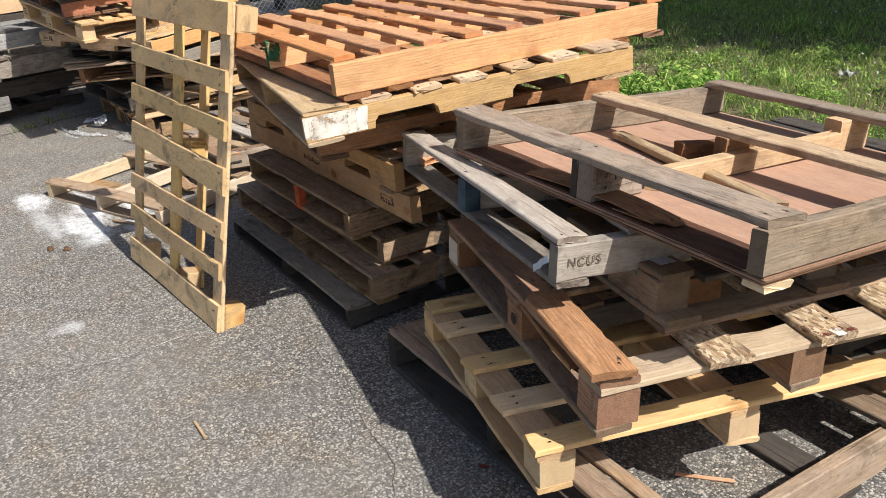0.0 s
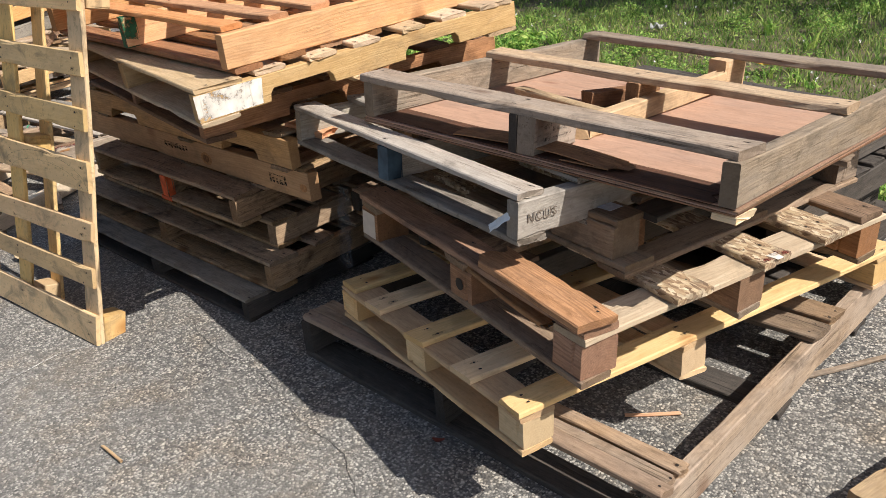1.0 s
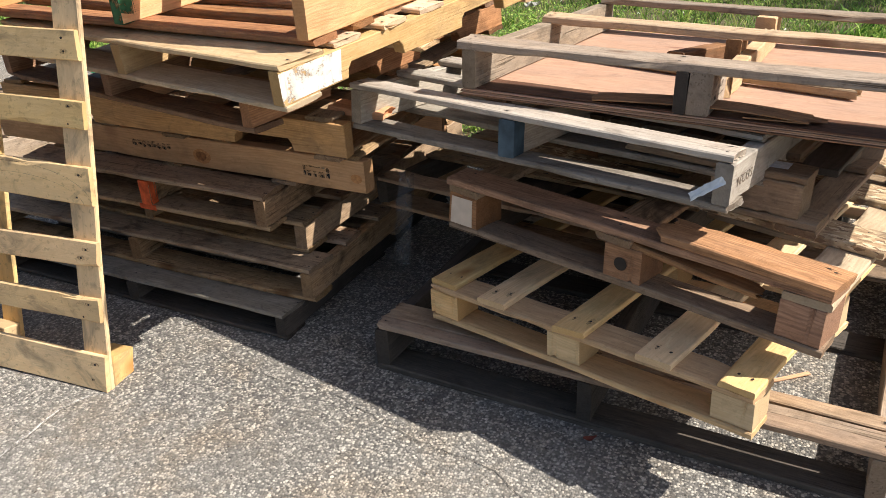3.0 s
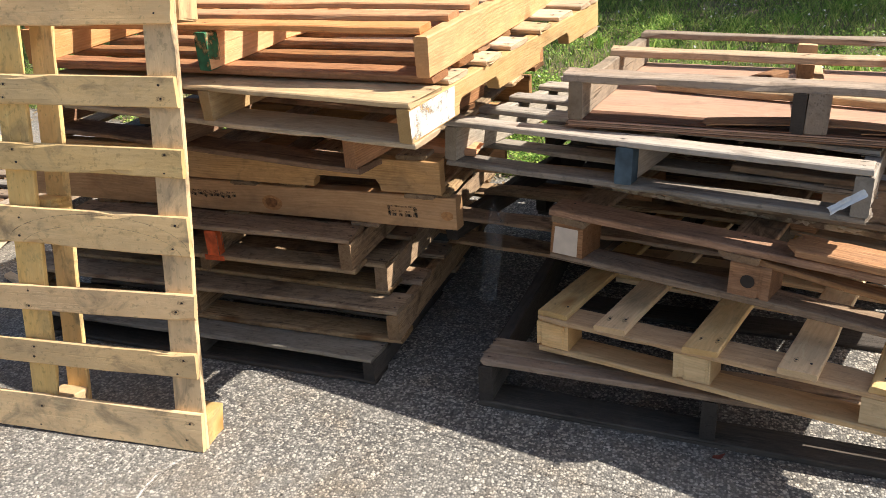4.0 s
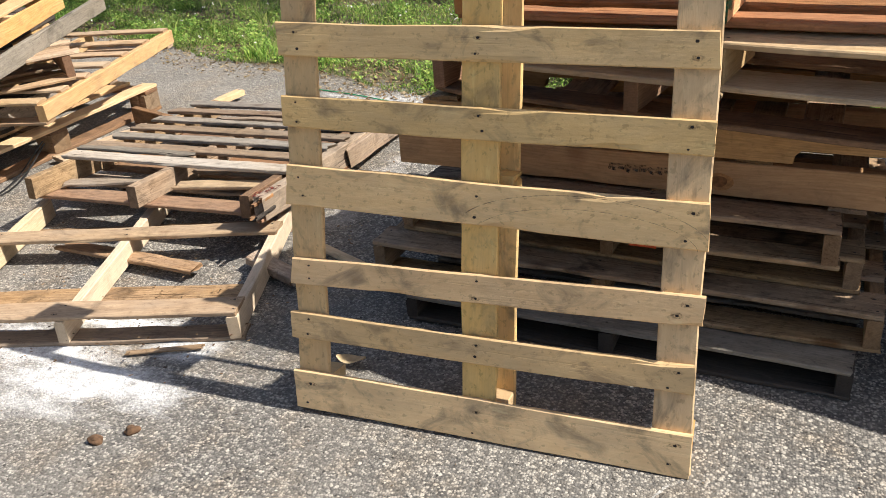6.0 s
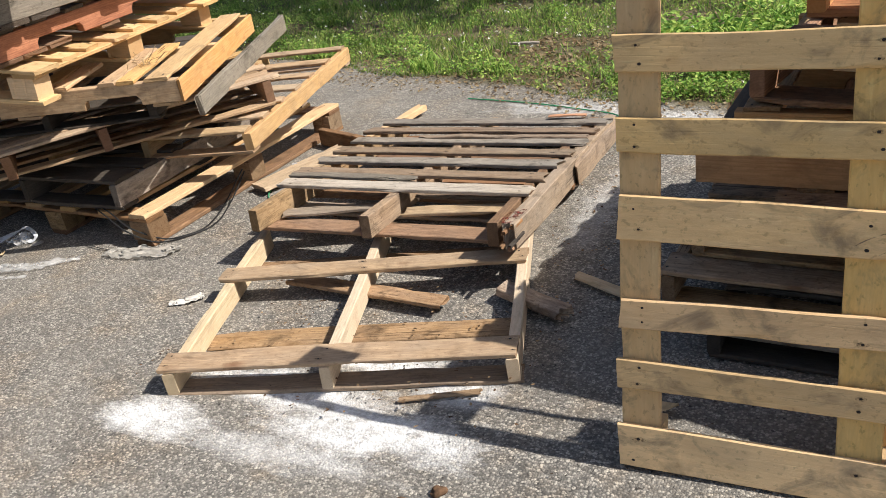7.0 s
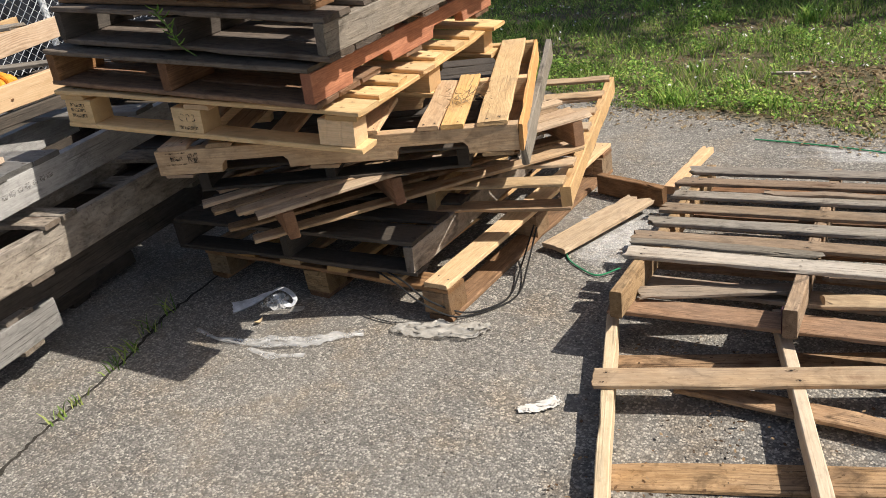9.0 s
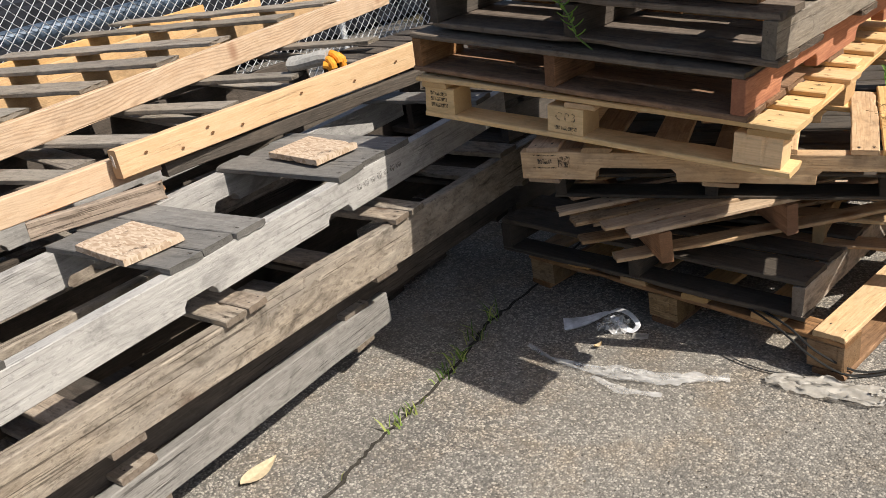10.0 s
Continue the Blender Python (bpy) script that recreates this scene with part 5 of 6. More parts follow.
# pallet with notched timbers along the front and broken deck boards
m = span((-2.967, 0.93, 0.602), (-3.36, 1.98, 0.64), (-4.13, 0.49, 0.632))
p = thing("wooden_pallet", m, "pale pallet with notched stringers and broken deck boards", "pallet", STACK_M)
for x, mt in ((0.02, TAN), (0.52, YELLOW), (1.02, YELLOW)):
    beam(p, (x, 0.0, 0.056), (x, 1.24, 0.056), 0.04, 0.088, mt, notch=((0.13, 0.62), 0.24, 0.04))
for y, w, x0, x1, mt in ((0.03, 0.10, 0.0, 1.02, YELLOW), (0.17, 0.075, 0.0, 0.55, YELLOW), (0.25, 0.07, 0.0, 0.50, YELLOW), (0.45, 0.08, 0.0, 0.36, YELLOW), (0.54, 0.08, 0.0, 0.34, YELLOW), (0.75, 0.1, 0.0, 1.04, TAN), (0.95, 0.1, 0.0, 1.04, TAN), (1.12, 0.1, 0.0, 1.04, TAN)):
    plank(p, (x0 - 0.004, y + w / 2, 0.108), (x1, y + w / 2, 0.108), w, 0.015, mt, "deck_board", nails=(0.03,), jag=(0.003, 0.03 if x1 < 1 else 0.004))
for y in (0.02, 0.6, 1.12):
    plank(p, (0, y + 0.05, 0.006), (1.04, y + 0.05, 0.006), 0.1, 0.012, TAN, "bottom_board")
plank(p, (0.0, -0.008, 0.055), (1.04, -0.008, 0.055), 0.014, 0.09, APRICOT, "side_board")
for y0, y1, z0, zh in ((1.085, 1.12, 0.07, 0.036), (1.13, 1.20, 0.09, 0.004), (1.13, 1.20, 0.05, 0.004), (1.145, 1.185, 0.07, 0.016)):
    onto(plank(p, (-0.0008, y0, z0), (-0.0008, y1, z0), 0.0012, zh, SMUT, "stamp_bar", rough_=0.0), named(p, "stringer", 0))

loose("dark_board", (-3.03, 1.085, 0.541), (-3.452, 2.335, 0.592), 0.026, 0.085, GREY, "weathered dark grey board on edge against a pale pallet", "board", jag=(0.012, 0.02), rough_=0.004)
# lettered block pallet
m = span((-4.535, 0.50, 0.815), (-3.315, 0.61, 0.705), (-4.565, 1.7, 0.815))
p = block_pallet(m, "fresh yellow block pallet with a stamped block", 1.21, 1.22, (0.017, 0.085, 0.0165, 0.0165),
                 [(0.0, 0.125, -0.02, 1.215), (0.16, 0.085, 0, 1.2), (0.30, 0.085, 0, 1.19), (0.45, 0.085, 0, 1.22), (0.61, 0.085, 0, 1.19), (0.77, 0.085, 0, 1.2), (0.92, 0.085, 0, 1.19), (1.07, 0.13, 0, 1.24)],
                 [(0.0, 0.1), (0.55, 0.1), (1.09, 0.11)], [("x", 0.0, 0.1), ("x", 0.56, 0.1), ("x", 1.1, 0.1)], (0.07, 0.55, 1.12), (0.05, 0.61, 1.15), (FRESH, FRESH, FRESH, FRESH), size=(0.12, 0.09), along="x", group=STACK_M)
# the rails run along y
words = lettering(p, "CP3", 0.037, SMUT, Matrix.Translation((0.55, 0.0012, 0.07)) @ Euler((radians(90), 0, 0)).to_matrix().to_4x4())
onto(words, named(p, "block", 3))
onto(plank(p, (0.515, 0.0015, 0.036), (0.585, 0.0015, 0.036), 0.0008, 0.012, SMUT, "stamp_bar", rough_=0.0), named(p, "block", 3))
for k, (bx, bz) in enumerate(((0.0, 0.085), (0.0, 0.065), (0.0, 0.045))):
    bar = plank(p, (0.035, 0.0015, bz), (0.10, 0.0015, bz), 0.0008, 0.013, SMUT, "stamp_bar")
    onto(bar, named(p, "block", 0))
# red stringer pallet
# Sunlit right stringer keeps the red; brown stands for shade on the others.
stringer_pallet(span((-4.572, 0.525, 0.963), (-3.417, 0.538, 0.870), (-4.69, 1.73, 0.999)), "reddish pallet with notched stringers and dark deck boards", 1.155, 1.22, evenly(1.22, 7, 0.1, 0.13), [(0, 0.12), (0.128, 0.12), (0.26, 0.12), (0.55, 0.1), (1.08, 0.12)], SMOKE, (BROWN, BROWN, RED), h=0.092, t=0.016, sx=(0.02, 0.56, 1.135), group=STACK_M, notch=((0.17, 0.6), 0.24, 0.04), bmat=BROWN)
stringer_pallet(span((-4.51, 0.565, 1.096), (-3.355, 0.56, 1.004), (-4.56, 1.7, 1.114)), "dark grey weathered pallet on a leaning stack", 1.16, 1.15, evenly(1.15, 6, 0.1, 0.13), [(0, 0.13), (0.145, 0.13), (0.55, 0.1), (1.0, 0.12)], SMOKE, (DARK, DARK, GREY), h=0.092, t=0.018, sx=(0.02, 0.56, 1.14), group=STACK_M, bmat=SMOKE)
stringer_pallet(span((-4.50, 0.60, 1.229), (-3.42, 0.62, 1.142), (-4.53, 1.7, 1.244)), "brown pallet on top of a leaning stack", 1.08, 1.1, evenly(1.1, 6, 0.1, 0.12), [(0, 0.12), (0.5, 0.1), (1.0, 0.1)], BROWN, UMBER, h=0.092, t=0.016, group=STACK_M)

# Out of view; added for the shadow it throws on the ground.
loose("wide_board", (-4.2, 0.575, 1.352), (-2.885, 0.555, 1.262), 0.21, 0.02, BROWN, "unseen wide brown board lying on top of a leaning stack", "board", jag=(0.01, 0.02))

# ---- long stack by the fence ----
STACK_L = "long pallets stacked by the fence"
SLATE = wood("slate_grey_wood", (0.31, 0.295, 0.272), (0.125, 0.117, 0.107), stain=0.4, grey=0.35, crack=0.75, bump=0.45, smudge=0.55)
# lowest, dark
def long_pallet(o, far, label, h, mats, decks, feet, notch=None, sx=(0.02, 0.55, 1.08), t=0.02):
    """Stringers along the far way from the near end o; local x leads away from the yard."""
    y = (Vector(o) - Vector(far)).normalized()
    x = y.cross(Vector((0, 0, 1))).normalized()
    m = Matrix((x, y, x.cross(y))).transposed().to_4x4()
    m.translation = Vector(far)
    deep = (Vector(o) - Vector(far)).length
    p = thing("long_pallet", m, label, "pallet", STACK_L)
    dm, sm = mats
    for x in sx:
        beam(p, (x, 0, t + h / 2), (x, deep, t + h / 2), 0.045, h, sm, notch=notch)
    for row in decks:
        y, w, x0, x1 = row[:4]
        mt = row[4] if len(row) > 4 else dm
        plank(p, (x0, y + w / 2, t + h + t / 2), (x1, y + w / 2, t + h + t / 2), w, t, mt, "deck_board", nails=(0.03,), jag=(0.006, 0.006))
    for y, w in feet:
        plank(p, (0, y + w / 2, t / 2), (1.1, y + w / 2, t / 2), w, t, dm, "bottom_board")
    return p


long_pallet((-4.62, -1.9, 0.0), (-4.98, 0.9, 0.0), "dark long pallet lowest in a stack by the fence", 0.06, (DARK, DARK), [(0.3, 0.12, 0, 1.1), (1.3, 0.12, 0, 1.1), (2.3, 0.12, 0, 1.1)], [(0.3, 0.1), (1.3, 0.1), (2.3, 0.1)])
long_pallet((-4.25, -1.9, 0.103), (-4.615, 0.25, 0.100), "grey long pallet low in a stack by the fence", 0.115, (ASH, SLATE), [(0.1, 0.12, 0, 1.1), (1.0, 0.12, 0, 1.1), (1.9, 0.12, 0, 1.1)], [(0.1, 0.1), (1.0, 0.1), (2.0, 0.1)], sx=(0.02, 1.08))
# Recessed under the pallet above; its dark wood stands for that shade.
long_pallet((-4.355, -1.9, 0.204), (-4.775, 1.20, 0.182), "long pallet low in a stack, shade put into dark wood", 0.13, (DARK, DARK), [(0.1, 0.12, 0, 1.1), (1.0, 0.12, 0, 1.1), (1.9, 0.12, 0, 1.1)], [(0.1, 0.1), (1.0, 0.1), (2.0, 0.1)])
long_pallet((-4.19, -1.9, 0.39), (-4.61, 1.20, 0.365), "weathered brown-grey long pallet in a stack by the fence", 0.14, (ASH, ASH), [(0.2, 0.12, 0.0, 1.0), (0.83, 0.075, -0.02, 0.3), (0.91, 0.075, -0.02, 0.3), (1.55, 0.075, -0.02, 0.28), (1.63, 0.075, -0.02, 0.28), (2.4, 0.15, -0.02, 0.3)], [(0.1, 0.1), (1.0, 0.1), (2.0, 0.1)])
PEWTER = wood("pewter_grey_wood", (0.25, 0.24, 0.225), (0.105, 0.10, 0.092), stain=0.4, grey=0.35, crack=0.7, bump=0.45, smudge=0.5, ring=0.15)
pa = long_pallet((-4.174, -1.9, 0.585), (-4.754, 1.15, 0.575), "silver-grey long pallet with wide deck boards", 0.115, (GREY, SILVER),
                 [(0.1, 0.12, -0.005, 1.0, PEWTER), (0.675, 0.128, -0.006, 0.56, PEWTER), (0.806, 0.128, 0.0, 0.54, PEWTER), (0.937, 0.13, -0.01, 0.57, PEWTER), (1.40, 0.113, -0.01, 0.56, PEWTER), (1.516, 0.113, 0.0, 0.58, PEWTER), (1.632, 0.113, -0.006, 0.56, PEWTER), (2.2, 0.15, 0.0, 0.6, PEWTER), (2.36, 0.15, 0.0, 0.6, PEWTER)], [], notch=((0.33, 0.52), 0.12, 0.03))
FAINT = plain("faded_stencil", (0.24, 0.23, 0.22), 0.85, vary=0.3, scale=90)
flaked(FAINT, 120.0, 0.50, 0.66)
for k in range(7):
    y0 = 0.745 + 0.036 * k
    onto(plank(pa, (-0.0045, y0, 0.085), (-0.0045, y0 + 0.024, 0.085), 0.0012, 0.018 + 0.005 * (k % 2), FAINT, "stamp_bar", rough_=0.0), named(pa, "stringer", 0))
def chip_material():
    """Pressed wood strands: flat flakes of many tones, with dark gaps."""
    mat, nt, bsdf = blank("chipboard")
    tc = nt.nodes.new("ShaderNodeTexCoord")
    mp = nt.nodes.new("ShaderNodeMapping")
    mp.inputs["Scale"].default_value = (1.0, 2.6, 1.0)
    mp.inputs["Rotation"].default_value = (0, 0, 0.7)
    nt.links.new(tc.outputs["Object"], mp.inputs["Vector"])
    cells = node(nt, "ShaderNodeTexVoronoi", Scale=62.0, Randomness=1.0)
    nt.links.new(mp.outputs[0], cells.inputs["Vector"])
    sep = nt.nodes.new("ShaderNodeSeparateColor")
    nt.links.new(cells.outputs["Color"], sep.inputs[0])
    tone = ramp(nt, 0.0, 1.0, (0.36, 0.25, 0.165), (0.62, 0.50, 0.38))
    nt.links.new(sep.outputs[0], tone.inputs[0])
    blot = node(nt, "ShaderNodeTexNoise", Scale=15.0, Detail=6.0, Roughness=0.7)
    nt.links.new(tc.outputs["Object"], blot.inputs["Vector"])
    dark = ramp(nt, 0.60, 0.68, (0, 0, 0), (1, 1, 1))
    nt.links.new(blot.outputs["Fac"], dark.inputs[0])
    col = mix(nt, math_node(nt, "MULTIPLY", dark.outputs["Color"], 0.85), tone.outputs["Color"], (0.05, 0.032, 0.022))
    nt.links.new(col, bsdf.inputs["Base Color"])
    bsdf.inputs["Roughness"].default_value = 0.85
    bp = node(nt, "ShaderNodeBump", Strength=0.5, Distance=0.003)
    nt.links.new(sep.outputs[1], bp.inputs["Height"])
    nt.links.new(bp.outputs[0], bsdf.inputs["Normal"])
    return mat


OSB = chip_material()
for cx, cy, ang in ((-4.682, -0.541, 4), (-4.826, 0.224, 2)):
    single("board_scrap", board_mesh(0.262, 0.185, 0.02, rough_=0.002, chamfer=0.001), OSB, pose(cx, cy, 0.752, 0, 0, ang), "square chipboard scrap lying on grey planks", "board scrap", "chipboard scraps")
# loose timbers lying on it
CREAM = wood("cream_timber", (0.69, 0.515, 0.325), (0.56, 0.385, 0.22), stain=0.12, crack=0.1, smudge=0.15, ring=0.2)
knotty = loose("timber", (-5.135, -0.33, 0.852), (-5.15, 1.13, 0.872), 0.042, 0.098, CREAM, "knotty pale timber lying on grey pallets", "timber", group="timbers on the long stack")
onto(plank(None, (-5.137, -0.3335, 0.845), (-5.137, -0.3335, 0.885), 0.02, 0.0012, WHITEPAINT, "paper_label", up=(0, -1, 0), rough_=0.0, label="small white paper label"), knotty)
for k, (f, dz) in enumerate(((0.07, 0.012), (0.16, -0.02), (0.235, 0.02), (0.245, -0.005), (0.33, -0.015), (0.52, 0.018), (0.7, -0.01), (0.86, 0.005))):
    bm = bmesh.new()
    bmesh.ops.create_circle(bm, cap_ends=True, segments=12, radius=0.0056)
    for v in bm.verts:
        v.co = Vector((v.co.x * 0.8, v.co.y * 1.25, 0)) * (1 + 0.25 * noise.noise(v.co * 90 + Vector((k, 0, 0))))
    spot = part("knot", bm, plain("dark_knot", (0.16, 0.08, 0.035), 0.8, vary=0.4, scale=120), None, "dark knot", Matrix.Translation((-5.135 - 0.015 * f + 0.0265, -0.33 + 1.46 * f, 0.852 + 0.02 * f + dz)) @ Euler((0, radians(90), 0)).to_matrix().to_4x4())
    onto(spot, knotty)
loose("timber", (-5.19, -1.9, 0.80), (-5.20, 0.25, 0.82), 0.04, 0.09, CREAM, "pale timber lying on grey pallets", "timber", group="timbers on the long stack")
loose("timber", (-5.17, -0.16, 0.772), (-5.13, 1.08, 0.785), 0.045, 0.05, DARK, "dark timber lying on grey pallets", "timber", group="timbers on the long stack")
loose("timber", (-5.04, -0.68, 0.775), (-4.95, -0.27, 0.775), 0.03, 0.058, WORN, "short ragged timber lying on grey planks", "timber", group="timbers on the long stack", jag=(0.02, 0.03))
loose("timber", (-5.20, -0.62, 0.752), (-5.02, -0.24, 0.752), 0.05, 0.016, RUST, "split reddish board on grey planks", "board", group="timbers on the long stack", jag=(0.02, 0.05))
# slatted pallet behind
LARCH = wood("larch_timber", (0.69, 0.52, 0.345), (0.54, 0.36, 0.20), stain=0.15, crack=0.15, smudge=0.2, ring=0.8, pitch=0.012)
DM = span((-5.95, -0.43, 0.765), (-6.898, -0.747, 0.765), (-5.633, -1.378, 0.765))
p = thing("long_pallet", DM, "yellow long pallet with grey slats by the fence", "pallet", STACK_L)
for x in (0.02, 0.55, 1.1, 1.65):
    beam(p, (x, -3.15, 0.10), (x, 1.6, 0.10), 0.042, 0.125, LARCH if x < 0.1 else YELLOW)
for y, x1 in ((-1.2, 1.8), (-0.75, 1.8), (-0.25, 1.8), (0.15, 1.75), (0.56, 1.8), (1.02, 1.8), (1.46, 1.8), (2.05, 1.85), (2.5, 1.85)):
    k = rng.uniform(-0.02, 0.03)
    plank(p, (0.03 + k, -y, 0.174), (x1 + k, -y + rng.uniform(-0.03, 0.03), 0.174), 0.165, 0.021, GREY, "slat", jag=(0.02, 0.012), nails=(0.05, 0.55), rough_=0.005)
for y in (-1.0, -0.55, -0.13, 0.27, 0.72, 1.22, 1.95):
    plank(p, (-0.56, -y, 0.026), (1.7, -y + 0.02, 0.026), 0.11, 0.021, GREY, "bottom_board", jag=(0.012, 0.012))
# dark filler pallets added below and behind it to keep the gaps dark
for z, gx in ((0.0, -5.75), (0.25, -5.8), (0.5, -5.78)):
    stringer_pallet(span((gx, -1.9, z), (gx - 1.6, -1.9, z), (gx, -3.0, z)) @ pose(0, -3.4, 0), "dark filler pallet deep in a stack by the fence", 1.6, 3.4, evenly(3.4, 7, 0.12), [(0, 0.1), (1.6, 0.1), (3.2, 0.1)], GREY, DARK, h=0.2, group=STACK_L)
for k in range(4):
    stringer_pallet(span((-6.3, 1.42, 0.185 * k), (-4.98, 1.40, 0.185 * k), (-6.3, 2.6, 0.185 * k)), "dark filler pallet behind the long pallets", 1.32, 1.2, evenly(1.2, 9, 0.11), [(0, 0.1), (0.55, 0.1), (1.1, 0.1)], DARK, DARK, h=0.15, group=STACK_L)

# ---- loose wood on the ground ----
loose("broken_board", (-2.42, 0.645, 0.02), (-1.76, 0.61, 0.012), 0.07, 0.016, UMBER, "split brown board lying on asphalt inside a pallet", jag=(0.06, 0.03), rough_=0.004)
loose("broken_board", (-1.39, 0.862, 0.012), (-1.18, 0.763, 0.012), 0.038, 0.014, BIRCH, "small weathered board piece on asphalt", jag=(0.02, 0.02), rough_=0.004)
loose("rotten_stake", (-1.60, 0.728, 0.02), (-1.335, 0.602, 0.022), 0.062, 0.03, CHEWED, "rotten splintered stake end on asphalt", "stake", jag=(0.01, 0.05), rough_=0.008)
loose("wood_sliver", (-1.70, 0.125, -0.018), (-1.47, 0.215, -0.014), 0.022, 0.008, UMBER, "thin brown wood sliver beside a pallet", "sliver", jag=(0.03, 0.02), rough_=0.003)
loose("broken_board", (-3.10, 1.385, 0.03), (-2.89, 1.88, 0.05), 0.13, 0.02, TAN, "pale broken plank lying beside a stack", jag=(0.01, 0.05))
loose("timber_offcut", (-3.13, 2.02, 0.05), (-2.80, 1.90, 0.05), 0.035, 0.09, BROWN, "dark notched timber offcut standing on edge", "offcut", jag=(0.0, 0.01))
loose("broken_board", (-2.80, 1.95, 0.06), (-2.765, 2.52, 0.04), 0.05, 0.035, YELLOW, "pale splintered batten on asphalt", "batten", jag=(0.01, 0.05))
loose("twig", (0.52, -0.30, 0.006), (0.64, -0.31, 0.006), 0.009, 0.007, YELLOW, "small dry stick on asphalt", "twig", jag=(0.01, 0.02))
loose("twig", (1.70, 0.60, 0.006), (1.83, 0.69, 0.006), 0.013, 0.006, ORANGE, "small dry stick on asphalt", "twig", jag=(0.02, 0.02))
BARK = plain("bark_lump", (0.12, 0.07, 0.04), 0.95, vary=0.5, scale=60, bump=0.6)
for k, (x, y) in enumerate(((-1.487, -0.253), (-1.418, -0.191))):
    bm = bmesh.new()
    bmesh.ops.create_icosphere(bm, subdivisions=3, radius=0.017)
    for v in bm.verts:
        v.co = Vector((v.co.x * 1.25, v.co.y * 0.85, v.co.z * 0.7)) * (1 + 0.4 * noise.noise(v.co * 70 + Vector((k * 9, 0, 0))))
    single("bark_lump", bm, BARK, pose(x, y, ground_z(x, y) + 0.009, 0, 0, 40 * k), "small brown bark lump on the asphalt", "bark", "bark lumps")

loose("broken_board", (0.47, 0.64, 0.679), (0.655, 0.625, 0.672), 0.07, 0.02, ORANGE, "broken lit board end sticking out of a stack", jag=(0.01, 0.04), rough_=0.005)

# ---- litter ----
def film_material(name, tint, alpha):
    mat, nt, bsdf = blank(name)
    tc = nt.nodes.new("ShaderNodeTexCoord")
    n = node(nt, "ShaderNodeTexNoise", Scale=26.0, Detail=6.0)
    nt.links.new(tc.outputs["Object"], n.inputs["Vector"])
    r = ramp(nt, 0.3, 0.7, (alpha * 0.55,) * 3, (min(1, alpha * 1.3),) * 3)
    nt.links.new(n.outputs["Fac"], r.inputs[0])
    bsdf.inputs["Base Color"].default_value = (*tint, 1)
    bsdf.inputs["Roughness"].default_value = 0.28
    nt.links.new(r.outputs["Color"], bsdf.inputs["Alpha"])
    return mat


FILM = film_material("clear_film", (0.84, 0.84, 0.83), 0.34)
BAG = film_material("crumpled_bag", (0.88, 0.90, 0.93), 0.85)
MILKY = film_material("milky_film", (0.50, 0.475, 0.43), 0.78)


def film_strip(name, keys, widths, lift, mat, label, seed, folds=12):
    """A crumpled strip of film along keys on the ground."""
    bm = bmesh.new()
    pts = curve_points([(x, y, 0) for x, y in keys], 9)
    rows = []
    for i, p in enumerate(pts):
        f = i / (len(pts) - 1) * (len(widths) - 1)
        a = min(int(f), len(widths) - 2)
        w = widths[a] + (widths[a + 1] - widths[a]) * (f - a)
        d = (pts[min(i + 1, len(pts) - 1)] - pts[max(i - 1, 0)]).normalized()
        s = Vector((-d.y, d.x, 0))
        row = []
        for k in range(folds + 1):
            u = k / folds - 0.5
            h = lift * (abs(noise.noise((i * 0.22 + seed, k * 0.8, seed))) * 1.6 + 1.3 * abs(noise.noise((i * 0.11 + 3 * u * w / 0.05, k * 1.7 + seed, 5)))) + 0.004
            wob = 0.35 * noise.noise((i * 0.17 + seed, k * 0.6 + seed, 2)) + 0.10 * noise.noise((i * 0.6, k * 1.3 + seed, 8))
            row.append(bm.verts.new(p + s * w * (u + wob) + Vector((0, 0, h + ground_z(p.x, p.y)))))
        rows.append(row)
    for a, b in zip(rows, rows[1:]):
        for k in range(folds):
            bm.faces.new((a[k], a[k + 1], b[k + 1], b[k]))
    for f in bm.faces:
        f.smooth = True
    return single(name, bm, mat, Matrix.Identity(4), label, "plastic film", "plastic litter")


film_strip("plastic_film", [(-4.20, 0.50), (-4.05, 0.47), (-3.86, 0.50), (-3.72, 0.545), (-3.62, 0.60), (-3.53, 0.655)], [0.012, 0.02, 0.05, 0.075, 0.03, 0.025], 0.012, FILM, "torn clear plastic film lying on asphalt", 3.1)
film_strip("plastic_film", [(-3.90, 0.455), (-3.78, 0.44), (-3.66, 0.475)], [0.02, 0.035, 0.02], 0.005, FILM, "torn clear plastic film lying on asphalt", 8.1, 4)
film_strip("plastic_film", [(-3.44, 0.70), (-3.36, 0.73), (-3.25, 0.75), (-3.16, 0.77), (-3.10, 0.82)], [0.03, 0.085, 0.105, 0.09, 0.04], 0.014, MILKY, "crumpled milky plastic film lying on asphalt", 5.7, 11)
bag = thing("plastic_bag", pose(-4.05, 0.78, 0.0), "knotted clear plastic bag lying on asphalt", "plastic bag", "plastic litter")


